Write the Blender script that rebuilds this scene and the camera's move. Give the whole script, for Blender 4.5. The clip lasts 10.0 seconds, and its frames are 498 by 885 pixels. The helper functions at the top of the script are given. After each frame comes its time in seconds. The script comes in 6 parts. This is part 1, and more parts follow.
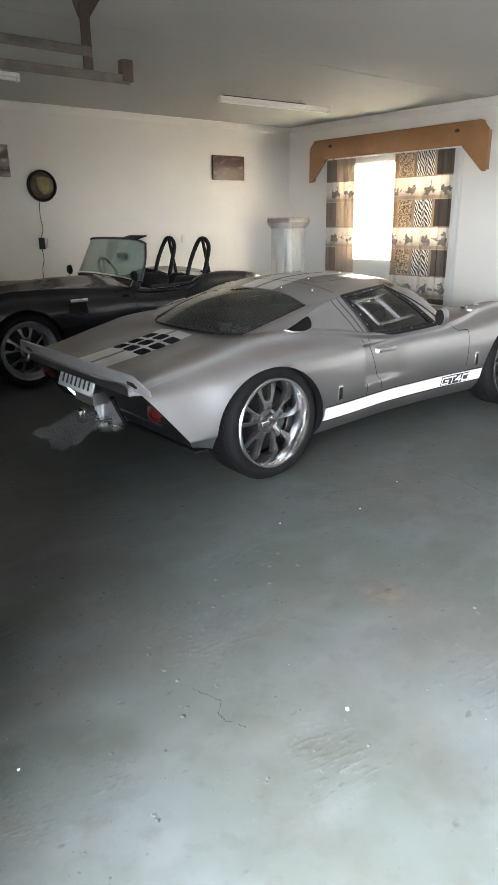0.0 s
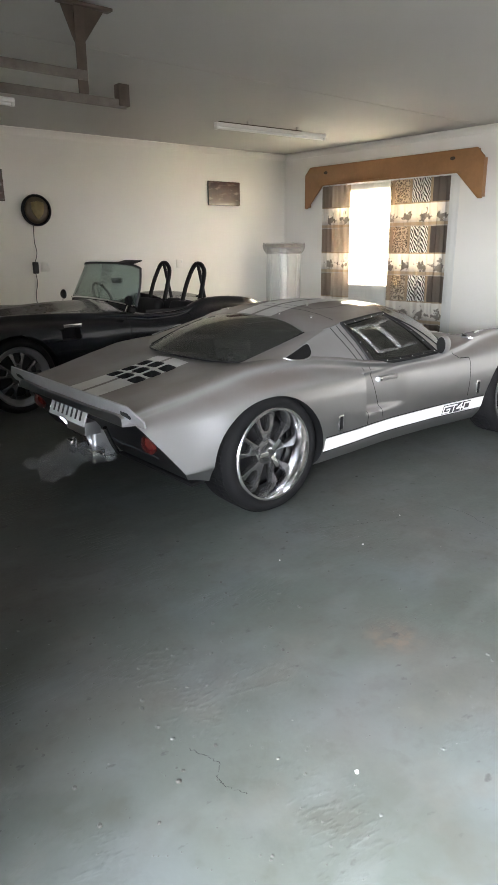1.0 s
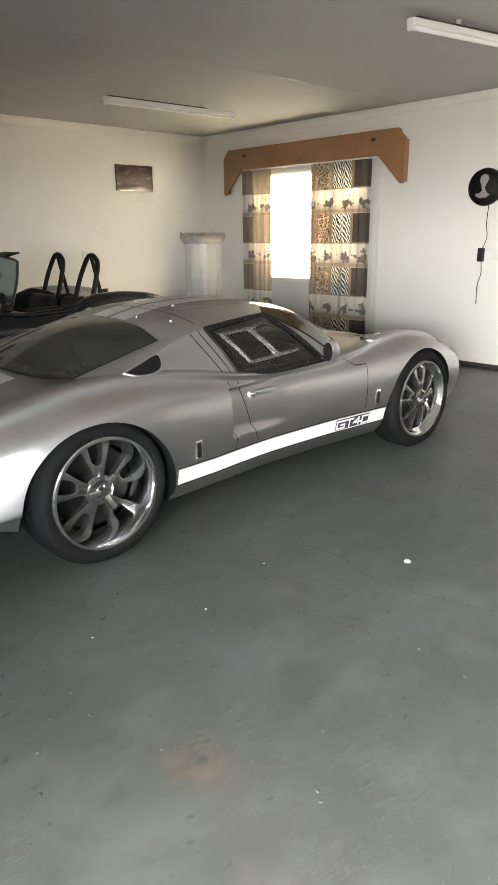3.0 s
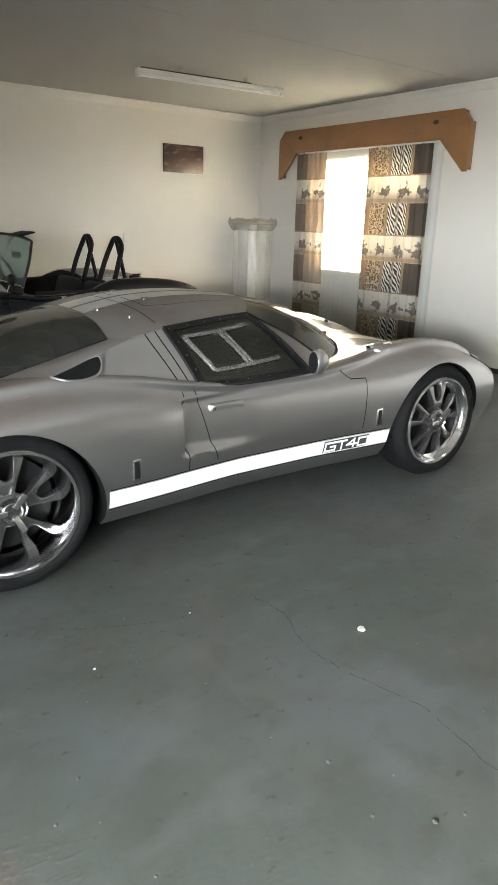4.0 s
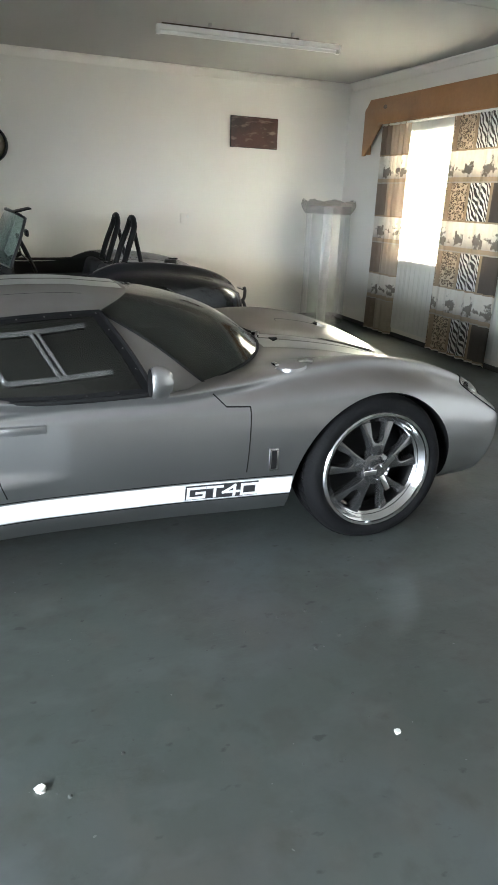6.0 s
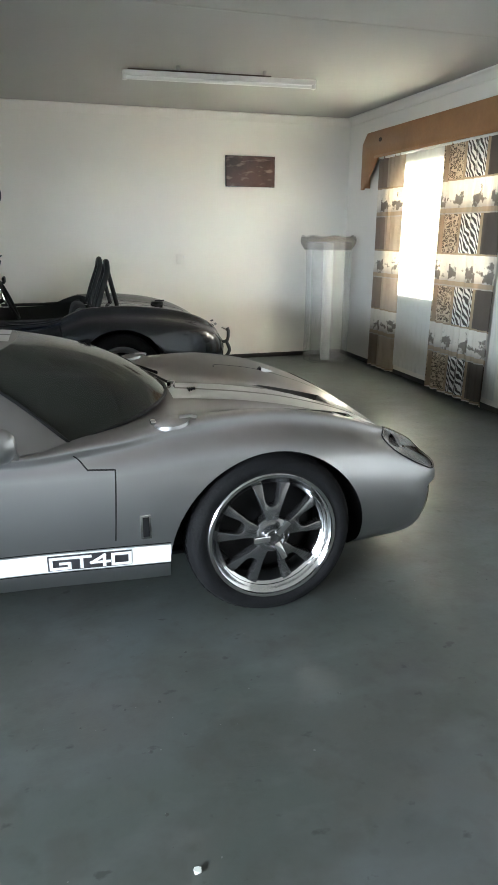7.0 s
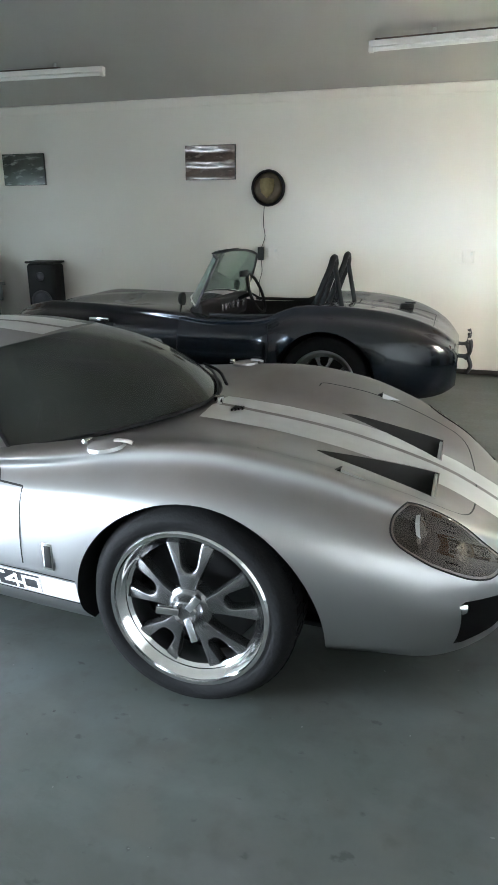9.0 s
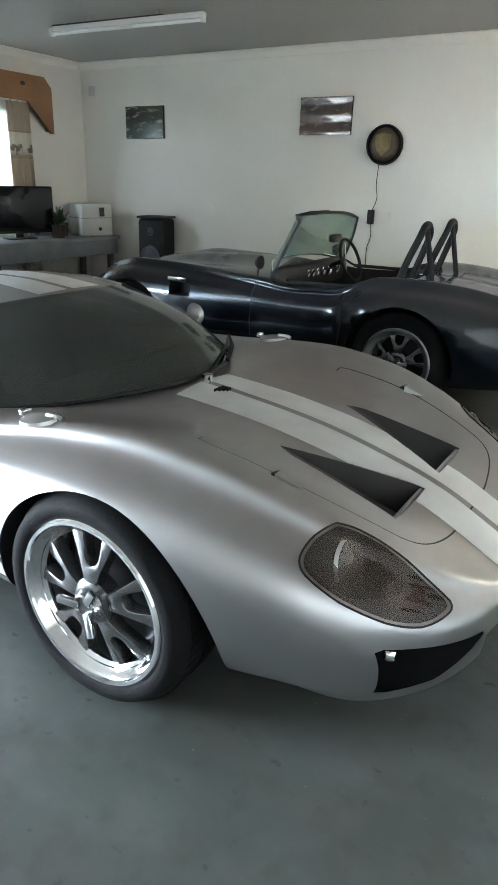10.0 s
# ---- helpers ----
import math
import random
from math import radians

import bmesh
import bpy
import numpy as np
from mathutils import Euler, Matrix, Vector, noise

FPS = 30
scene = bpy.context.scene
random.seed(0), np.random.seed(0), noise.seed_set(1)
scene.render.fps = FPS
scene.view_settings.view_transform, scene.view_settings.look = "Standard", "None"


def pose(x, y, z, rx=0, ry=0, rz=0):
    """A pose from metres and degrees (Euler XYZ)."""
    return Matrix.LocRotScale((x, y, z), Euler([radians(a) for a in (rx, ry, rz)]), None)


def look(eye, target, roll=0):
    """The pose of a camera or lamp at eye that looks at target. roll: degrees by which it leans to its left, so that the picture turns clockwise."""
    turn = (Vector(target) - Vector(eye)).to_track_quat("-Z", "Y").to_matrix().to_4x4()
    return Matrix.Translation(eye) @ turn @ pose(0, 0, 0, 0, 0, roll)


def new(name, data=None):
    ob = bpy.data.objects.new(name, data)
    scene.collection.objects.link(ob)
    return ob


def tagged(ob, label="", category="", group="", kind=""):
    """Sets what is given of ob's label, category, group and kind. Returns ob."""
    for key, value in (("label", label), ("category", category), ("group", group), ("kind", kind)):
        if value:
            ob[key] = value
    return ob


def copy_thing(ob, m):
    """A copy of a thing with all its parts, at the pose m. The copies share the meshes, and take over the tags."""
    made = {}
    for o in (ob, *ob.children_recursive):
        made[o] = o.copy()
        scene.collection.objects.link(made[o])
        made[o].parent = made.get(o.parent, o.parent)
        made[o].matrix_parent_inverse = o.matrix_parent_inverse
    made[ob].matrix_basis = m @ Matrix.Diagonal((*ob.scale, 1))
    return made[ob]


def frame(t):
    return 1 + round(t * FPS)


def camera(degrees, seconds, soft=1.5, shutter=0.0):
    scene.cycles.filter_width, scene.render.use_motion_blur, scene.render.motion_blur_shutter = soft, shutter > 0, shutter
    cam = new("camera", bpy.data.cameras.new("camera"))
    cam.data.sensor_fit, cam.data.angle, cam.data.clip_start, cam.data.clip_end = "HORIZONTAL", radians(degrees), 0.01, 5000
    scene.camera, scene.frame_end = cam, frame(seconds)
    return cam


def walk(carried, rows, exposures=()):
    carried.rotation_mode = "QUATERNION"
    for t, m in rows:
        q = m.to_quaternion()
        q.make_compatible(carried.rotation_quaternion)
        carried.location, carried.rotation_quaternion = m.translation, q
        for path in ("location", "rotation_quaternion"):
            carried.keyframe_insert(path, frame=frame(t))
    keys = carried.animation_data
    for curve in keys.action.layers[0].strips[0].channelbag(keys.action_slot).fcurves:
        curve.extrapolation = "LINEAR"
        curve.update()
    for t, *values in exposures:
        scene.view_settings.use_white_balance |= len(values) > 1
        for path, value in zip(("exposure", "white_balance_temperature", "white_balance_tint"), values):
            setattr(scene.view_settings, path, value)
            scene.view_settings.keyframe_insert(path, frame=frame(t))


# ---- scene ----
cam = camera(41.3, 10.0)
PATH = [
    (0, (0.194, 0.246, 1.417), (1.415, 1.695, 0.775), -0.9),
    (0.5, (0.211, 0.241, 1.417), (1.414, 1.702, 0.771), -0.9),
    (1, (0.265, 0.366, 1.423), (1.515, 1.817, 0.846), -0.6),
    (1.5, (0.344, 0.415, 1.441), (1.725, 1.713, 0.801), -0.3),
    (2, (0.55, 0.385, 1.434), (1.887, 1.735, 0.809), 1.0),
    (2.5, (0.845, 0.408, 1.382), (2.196, 1.751, 0.774), -0.1),
    (3, (1.158, 0.484, 1.415), (2.484, 1.853, 0.809), -0.7),
    (3.2, (1.299, 0.476, 1.411), (2.627, 1.838, 0.793), -1.0),
    (4.3, (2.135, 0.508, 1.422), (3.197, 2.081, 0.791), 2.0),
    (4.5, (2.278, 0.507, 1.416), (3.288, 2.129, 0.825), 1.4),
    (5, (2.695, 0.445, 1.41), (3.422, 2.2, 0.785), -0.6),
    (5.5, (3.102, 0.523, 1.393), (3.895, 2.219, 0.688), 1.9),
    (6.8, (4.071, 0.587, 1.443), (4.63, 2.402, 0.817), 1.9),
    (7, (4.229, 0.588, 1.449), (4.796, 2.408, 0.845), 0.2),
    (7.5, (4.63, 0.7, 1.429), (4.935, 2.577, 0.809), 1.0),
    (8, (5.008, 0.852, 1.447), (5.135, 2.723, 0.753), 1.2),
    (8.5, (5.392, 0.958, 1.458), (5.231, 2.863, 0.869), 0.3),
    (9, (5.694, 1.166, 1.433), (5.143, 2.987, 0.814), 0.1),
    (9.5, (5.907, 1.435, 1.442), (5.23, 3.184, 0.746), -0.4),
    (10, (6.179, 1.645, 1.456), (5.246, 3.255, 0.723), 1.7),
]
walk(cam, [(t, look(eye, target, roll)) for t, eye, target, roll in PATH],
     exposures=[(0.0, 2.38, 6850, 16), (1.5, 2.33, 7100, 16), (3.0, 2.27, 7450, 15), (5.0, 2.28, 6700, 11), (7.0, 2.42, 6300, 9), (8.0, 2.62, 6250, 8), (9.0, 2.97, 6150, 8), (10.0, 3.08, 6150, 8)])

# ---- world, daylight ----
X_WEST, X_EAST, Y_SOUTH, Y_NORTH, Z_CEIL = -0.10, 7.83, -5.0, 8.24, 2.70
DOOR_Y0, DOOR_Y1, DOOR_Z = -1.85, 1.10, 2.12          # the open garage door in the west wall
WIN_Y0, WIN_Y1, WIN_Z0, WIN_Z1 = 5.40, 7.20, 0.82, 2.10   # the same window in the east and the west wall

world = bpy.data.worlds.new("sky")
scene.world = world
world.use_nodes = True
wn = world.node_tree.nodes
sky = wn.new("ShaderNodeTexSky")
sky.sky_type, sky.sun_disc = 'NISHITA', False
sky.sun_elevation, sky.sun_rotation = radians(66), radians(-58)
world.node_tree.links.new(sky.outputs[0], wn["Background"].inputs[0])
wn["Background"].inputs[1].default_value = 0.12

sun = new("sun", bpy.data.lights.new("sun", 'SUN'))
sun.data.energy, sun.data.angle, sun.data.color = 4.0, radians(0.5), (1.0, 0.95, 0.88)
sun.matrix_world = look((-8.48, 5.30, 22.5), (0, 0, 0))


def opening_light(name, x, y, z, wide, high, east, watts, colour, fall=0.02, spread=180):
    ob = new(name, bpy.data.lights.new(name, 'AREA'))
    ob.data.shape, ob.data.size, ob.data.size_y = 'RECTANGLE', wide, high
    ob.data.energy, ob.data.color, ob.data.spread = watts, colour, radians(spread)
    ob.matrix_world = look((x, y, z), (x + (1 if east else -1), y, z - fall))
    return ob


# the sky over the yard, seen through the open door
opening_light("low_sky_daylight", X_WEST - 7.0, -6.0, 2.35, 15.0, 1.0, True, 1350, (0.75, 0.885, 1.0), 0.05)
opening_light("high_sky_daylight", X_WEST - 3.6, -0.6, 4.6, 5.0, 3.2, True, 950, (0.75, 0.885, 1.0), 0.85)
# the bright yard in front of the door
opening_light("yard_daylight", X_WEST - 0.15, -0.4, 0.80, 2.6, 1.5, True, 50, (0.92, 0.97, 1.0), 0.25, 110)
opening_light("east_window_daylight", X_EAST + 0.70, 6.3, 1.9, 2.2, 1.5, False, 290, (1.0, 0.89, 0.75), 0.35)
opening_light("west_window_daylight", X_WEST - 0.40, 6.3, 1.5, 1.8, 1.3, True, 0.3, (0.9, 0.95, 1.0))


# ---- materials ----
def mat(name, colour, rough=0.5, metal=0.0, vary=0.15, scale=6.0, bump=0.0, fine=60.0, coat=0.0, second=None, amount=0.5,
        dust=0.0, dust_from=0.45, spec=0.5, trans=0.0, alpha=1.0, sheen=0.0, rvary=0.1):
    m = bpy.data.materials.new(name)
    m.use_nodes = True
    n, l = m.node_tree.nodes, m.node_tree.links
    b = n["Principled BSDF"]
    tc = n.new("ShaderNodeTexCoord")
    big, small = n.new("ShaderNodeTexNoise"), n.new("ShaderNodeTexNoise")
    big.inputs["Scale"].default_value, big.inputs["Detail"].default_value = scale, 5
    small.inputs["Scale"].default_value, small.inputs["Detail"].default_value = fine, 3
    l.new(tc.outputs["Object"], big.inputs["Vector"]), l.new(tc.outputs["Object"], small.inputs["Vector"])
    mix = n.new("ShaderNodeMix")
    mix.data_type = 'RGBA'
    other = second or tuple(c * (1 - vary) for c in colour)
    mix.inputs[6].default_value, mix.inputs[7].default_value = (*colour, 1), (*other, 1)
    ramp = n.new("ShaderNodeMapRange")
    ramp.inputs[1].default_value, ramp.inputs[2].default_value, ramp.inputs[4].default_value = 0.35, 0.7, amount * 2
    l.new(big.outputs["Fac"], ramp.inputs[0]), l.new(ramp.outputs[0], mix.inputs[0])
    last = mix.outputs[2]
    grain = n.new("ShaderNodeMix")
    grain.data_type, grain.blend_type = 'RGBA', 'MULTIPLY'
    grain.inputs[0].default_value = vary
    l.new(last, grain.inputs[6]), l.new(small.outputs["Color"], grain.inputs[7])
    desat = n.new("ShaderNodeRGBToBW")
    l.new(small.outputs["Color"], desat.inputs[0]), l.new(desat.outputs[0], grain.inputs[7])
    last = grain.outputs[2]
    rr = n.new("ShaderNodeMapRange")
    rr.inputs[3].default_value, rr.inputs[4].default_value = max(0.02, rough - rvary * 0.5), min(1, rough + rvary * 0.5)
    l.new(small.outputs["Fac"], rr.inputs[0])
    rough_out, metal_val = rr.outputs[0], None
    b.inputs["Metallic"].default_value = metal
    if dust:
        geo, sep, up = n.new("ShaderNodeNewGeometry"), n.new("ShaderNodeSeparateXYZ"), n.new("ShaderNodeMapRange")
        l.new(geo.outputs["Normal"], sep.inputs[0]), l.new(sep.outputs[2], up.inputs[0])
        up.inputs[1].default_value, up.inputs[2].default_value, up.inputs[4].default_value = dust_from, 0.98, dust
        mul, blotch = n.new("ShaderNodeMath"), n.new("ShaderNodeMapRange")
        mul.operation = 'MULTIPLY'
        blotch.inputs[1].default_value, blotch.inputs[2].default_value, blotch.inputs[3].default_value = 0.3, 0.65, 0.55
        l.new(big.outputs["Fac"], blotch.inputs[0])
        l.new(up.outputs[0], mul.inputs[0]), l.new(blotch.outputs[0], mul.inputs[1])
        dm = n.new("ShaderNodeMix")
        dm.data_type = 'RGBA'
        # dust brown, darkened to hold the dim ceiling's reflection in upward faces too
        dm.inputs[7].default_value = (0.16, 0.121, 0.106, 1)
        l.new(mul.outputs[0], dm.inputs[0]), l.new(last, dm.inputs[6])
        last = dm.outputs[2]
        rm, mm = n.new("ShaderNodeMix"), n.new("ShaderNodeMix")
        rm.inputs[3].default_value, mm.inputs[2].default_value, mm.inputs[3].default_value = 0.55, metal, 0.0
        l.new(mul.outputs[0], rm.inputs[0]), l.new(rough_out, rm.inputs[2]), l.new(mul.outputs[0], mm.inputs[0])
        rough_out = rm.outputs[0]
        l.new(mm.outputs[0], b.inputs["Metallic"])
    l.new(last, b.inputs["Base Color"]), l.new(rough_out, b.inputs["Roughness"])
    b.inputs["Specular IOR Level"].default_value = spec
    b.inputs["Coat Weight"].default_value, b.inputs["Coat Roughness"].default_value = coat, 0.08
    b.inputs["Transmission Weight"].default_value, b.inputs["Alpha"].default_value = trans, alpha
    b.inputs["Sheen Weight"].default_value = sheen
    if bump:
        bp = n.new("ShaderNodeBump")
        bp.inputs["Strength"].default_value, bp.inputs["Distance"].default_value = bump, 0.01
        l.new(small.outputs["Fac"], bp.inputs["Height"]), l.new(bp.outputs[0], b.inputs["Normal"])
    return m


def clear(name, colour, rough=0.08, see=0.66, film=(0.06, 0.06, 0.055)):
    """Thin glass: partly clear, partly glossy."""
    m = bpy.data.materials.new(name)
    m.use_nodes = True
    n, l = m.node_tree.nodes, m.node_tree.links
    n.remove(n["Principled BSDF"])
    tr, gl, df, mx, mx2 = (n.new("ShaderNode" + k) for k in ("BsdfTransparent", "BsdfGlossy", "BsdfDiffuse", "MixShader", "MixShader"))
    fr, pw, ma = n.new("ShaderNodeLayerWeight"), n.new("ShaderNodeMath"), n.new("ShaderNodeMath")
    nz = n.new("ShaderNodeTexNoise")
    nz.inputs["Scale"].default_value = 2.5
    rg = n.new("ShaderNodeMapRange")
    rg.inputs[3].default_value, rg.inputs[4].default_value = rough, rough + 0.03
    l.new(nz.outputs["Fac"], rg.inputs[0]), l.new(rg.outputs[0], gl.inputs["Roughness"])
    tr.inputs[0].default_value = (*colour, 1)
    df.inputs[0].default_value = (*film, 1)
    fr.inputs[0].default_value = 0.5
    pw.operation, ma.operation = 'POWER', 'MULTIPLY_ADD'
    pw.inputs[1].default_value, ma.inputs[1].default_value, ma.inputs[2].default_value = 4.0, 0.9, 0.055
    l.new(fr.outputs["Facing"], pw.inputs[0]), l.new(pw.outputs[0], ma.inputs[0])
    mx2.inputs[0].default_value = 1 - see
    l.new(tr.outputs[0], mx2.inputs[1]), l.new(df.outputs[0], mx2.inputs[2])
    l.new(ma.outputs[0], mx.inputs[0]), l.new(mx2.outputs[0], mx.inputs[1]), l.new(gl.outputs[0], mx.inputs[2])
    l.new(mx.outputs[0], n["Material Output"].inputs[0])
    return m


def net_material(name, colour, see):
    m = bpy.data.materials.new(name)
    m.use_nodes = True
    n, l = m.node_tree.nodes, m.node_tree.links
    n.remove(n["Principled BSDF"])
    tl, df, tr, a, b = (n.new("ShaderNode" + k) for k in ("BsdfTranslucent", "BsdfDiffuse", "BsdfTransparent", "MixShader", "MixShader"))
    tl.inputs[0].default_value = df.inputs[0].default_value = (*colour, 1)
    a.inputs[0].default_value, b.inputs[0].default_value = 0.55, see
    l.new(df.outputs[0], a.inputs[1]), l.new(tl.outputs[0], a.inputs[2])
    l.new(a.outputs[0], b.inputs[1]), l.new(tr.outputs[0], b.inputs[2])
    l.new(b.outputs[0], n["Material Output"].inputs[0])
    return m


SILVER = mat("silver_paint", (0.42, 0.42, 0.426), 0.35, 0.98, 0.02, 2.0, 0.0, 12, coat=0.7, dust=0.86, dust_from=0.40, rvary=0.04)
BARE_ALLOY = mat("pale_bare_alloy", (0.45, 0.45, 0.46), 0.45, 0.35, 0.1, 8, 0.03, 60)
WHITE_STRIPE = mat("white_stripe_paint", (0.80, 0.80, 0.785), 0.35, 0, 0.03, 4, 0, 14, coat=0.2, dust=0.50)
BLACK = mat("black_satin", (0.010, 0.010, 0.011), 0.55, 0, 0.3, 8, spec=0.25)
SEAM = mat("panel_gap_black", (0.01, 0.01, 0.01), 0.8)
INTERIOR = mat("black_trim", (0.018, 0.017, 0.017), 0.7, 0, 0.3, 10, 0.1)
GREY_TRIM = mat("grey_cloth", (0.09, 0.088, 0.085), 0.8, 0, 0.3, 12, 0.2)
RUBBER = mat("tyre_rubber", (0.011, 0.011, 0.012), 0.7, 0, 0.3, 10, 0.2, 90, spec=0.10)
ALLOY = mat("polished_alloy", (0.82, 0.82, 0.83), 0.11, 1.0, 0.12, 10, 0, 90)
ALLOY_DULL = mat("grey_alloy", (0.46, 0.46, 0.47), 0.36, 0.9, 0.08, 9, 0.0, 40, rvary=0.04)
SPOKE = mat("dark_grey_spoke_metal", (0.20, 0.20, 0.204), 0.24, 0.9, 0.08, 9, 0.0, 40, rvary=0.04)
CHROME = mat("chrome", (0.85, 0.85, 0.86), 0.07, 1.0, 0.04, 10)
DARK_METAL = mat("dark_metal", (0.10, 0.10, 0.11), 0.45, 0.8, 0.3, 12)
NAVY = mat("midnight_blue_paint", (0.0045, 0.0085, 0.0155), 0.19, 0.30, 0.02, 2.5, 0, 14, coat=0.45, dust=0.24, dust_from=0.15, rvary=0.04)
TINT = clear("smoked_glass", (0.45, 0.47, 0.46), 0.08, 0.66, (0.035, 0.034, 0.03))
REAR_GLASS = clear("grey_rear_glass", (0.66, 0.68, 0.66), 0.05, 0.76, (0.10, 0.10, 0.094))
SCREEN = clear("dusty_windscreen_glass", (0.34, 0.38, 0.36), 0.09, 0.55, (0.055, 0.058, 0.05))
GREEN_GLASS = clear("greenish_glass", (0.80, 0.90, 0.86), 0.08, 0.62, (0.30, 0.36, 0.34))
LENS = clear("lamp_cover", (0.74, 0.68, 0.64), 0.025, 0.70, (0.13, 0.103, 0.088))
CLEAR_STRIP = mat("clear_plastic_strip", (0.16, 0.16, 0.155), 0.22, 0, 0.15, 14, alpha=0.5)
RED_LENS = mat("red_lens", (0.075, 0.009, 0.008), 0.15, 0, 0.1, coat=0.5)
AMBER_LENS = mat("amber_lens", (0.55, 0.12, 0.02), 0.2, 0, 0.1, coat=0.5)
PLATE = mat("white_plate", (0.72, 0.73, 0.74), 0.4, 0, 0.1, 10)
WALL = mat("cream_wall_paint", (0.78, 0.75, 0.70), 0.75, 0, 0.05, 1.2, 0.03, 90, amount=0.3)
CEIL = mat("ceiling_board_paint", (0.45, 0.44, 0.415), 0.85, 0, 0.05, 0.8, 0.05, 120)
WOOD = mat("varnished_pine", (0.40, 0.20, 0.085), 0.42, 0, 0.25, 3, 0.1, 30, coat=0.2)
SKIRT = mat("dark_skirting", (0.035, 0.032, 0.03), 0.6)
LAMP_WHITE = mat("lamp_white_enamel", (0.78, 0.77, 0.74), 0.4, 0, 0.06, 10)
TUBE_GLASS = mat("fluorescent_tube", (0.85, 0.85, 0.83), 0.38, 0, 0.03, 10)
STEEL = mat("galvanised_steel", (0.20, 0.175, 0.155), 0.5, 0.6, 0.3, 12)
BRACKET = mat("brown_steel", (0.10, 0.072, 0.055), 0.6, 0.3, 0.3, 12)
GREY_BOX = mat("off_white_plastic", (0.60, 0.60, 0.57), 0.5, 0, 0.1, 8)
CABLE = mat("black_cable", (0.015, 0.015, 0.015), 0.5)
SHEER = net_material("sheer_net", (0.92, 0.91, 0.88), 0.25)
WRAP = mat("hazy_plastic_wrap", (0.88, 0.88, 0.87), 0.20, 0, 0.05, 14, 0.25, 12, alpha=0.26)
FILM = mat("clear_plastic_film", (0.75, 0.77, 0.80), 0.10, 0, 0.1, 20, 0.4, 26, alpha=0.08)


# ---- mesh helpers ----
from mathutils.bvhtree import BVHTree


def finish(bm, smooth=40):
    bmesh.ops.remove_doubles(bm, verts=bm.verts, dist=1e-5)
    bmesh.ops.recalc_face_normals(bm, faces=bm.faces)
    for f in bm.faces:
        f.smooth = True
    for e in bm.edges:
        e.smooth = len(e.link_faces) == 2 and e.calc_face_angle(0) < radians(smooth)


def mesh_of(name, bm, material, smooth=40):
    finish(bm, smooth)
    me = bpy.data.meshes.new(name)
    bm.to_mesh(me)
    bm.free()
    me.materials.append(material)
    return me


def part(name, bm, material, parent, label="", smooth=40):
    ob = new(name, mesh_of(name, bm, material, smooth))
    ob.parent = parent
    return tagged(ob, label)


def thing(name, label, category, m=None, group="", kind=""):
    ob = new(name)
    ob.empty_display_size = 0.1
    ob.matrix_world = m or Matrix()
    return tagged(ob, label, category, group, kind)


def solo(name, bm, material, label, category, m=None, group="", kind="", smooth=40):
    ob = new(name, mesh_of(name, bm, material, smooth))
    if m:
        ob.matrix_world = m
    return tagged(ob, label, category, group, kind)


def box(x0, x1, y0, y1, z0, z1, bevel=0.0, bm=None, m=None, seg=2):
    own = bmesh.new()
    bmesh.ops.create_cube(own, size=1)
    for v in own.verts:
        v.co = Vector(((x0 + x1) / 2 + v.co.x * (x1 - x0), (y0 + y1) / 2 + v.co.y * (y1 - y0), (z0 + z1) / 2 + v.co.z * (z1 - z0)))
    if bevel:
        bmesh.ops.bevel(own, geom=own.edges[:], offset=bevel, segments=seg, affect='EDGES', profile=0.5)
    if m:
        own.transform(m)
    return merge(bm, own)


def merge(bm, own):
    if bm is None:
        return own
    me = bpy.data.meshes.new("scratch")
    own.to_mesh(me)
    own.free()
    bm.from_mesh(me)
    bpy.data.meshes.remove(me)
    return bm


def lathe(profile, seg=48, m=None, bm=None, closed=False):
    """Turns (radius, height) points round the local z axis."""
    own = bmesh.new()
    rings = []
    for r, h in profile:
        if r < 1e-6:
            rings.append([own.verts.new((0, 0, h))] * seg)
        else:
            rings.append([own.verts.new((r * math.cos(2 * math.pi * i / seg), r * math.sin(2 * math.pi * i / seg), h)) for i in range(seg)])
    pairs = list(zip(rings, rings[1:])) + ([(rings[-1], rings[0])] if closed else [])
    for a, b in pairs:
        for i in range(seg):
            j = (i + 1) % seg
            vs = []
            for v in (a[i], a[j], b[j], b[i]):
                if v not in vs:
                    vs.append(v)
            if len(vs) > 2:
                own.faces.new(vs)
    if m:
        own.transform(m)
    return merge(bm, own)


def tube(points, radius, seg=10, bm=None, caps=True, flat=1.0):
    """A pipe along points."""
    own = bmesh.new()
    pts = [Vector(p) for p in points]
    rings, side = [], None
    for i, p in enumerate(pts):
        d = (pts[min(i + 1, len(pts) - 1)] - pts[max(i - 1, 0)]).normalized()
        if side is None:
            side = d.orthogonal().normalized()
        side = (side - d * side.dot(d)).normalized()
        up = d.cross(side)
        rings.append([own.verts.new(p + radius * (math.cos(a) * side + flat * math.sin(a) * up)) for a in [2 * math.pi * k / seg for k in range(seg)]])
    for a, b in zip(rings, rings[1:]):
        for i in range(seg):
            own.faces.new((a[i], a[(i + 1) % seg], b[(i + 1) % seg], b[i]))
    if caps:
        own.faces.new(rings[0][::-1]), own.faces.new(rings[-1])
    return merge(bm, own)


def sheet(fn, nu, nv, bm=None):
    own = bmesh.new()
    g = [[own.verts.new(fn(i / nu, j / nv)) for j in range(nv + 1)] for i in range(nu + 1)]
    for i in range(nu):
        for j in range(nv):
            own.faces.new((g[i][j], g[i + 1][j], g[i + 1][j + 1], g[i][j + 1]))
    return merge(bm, own)


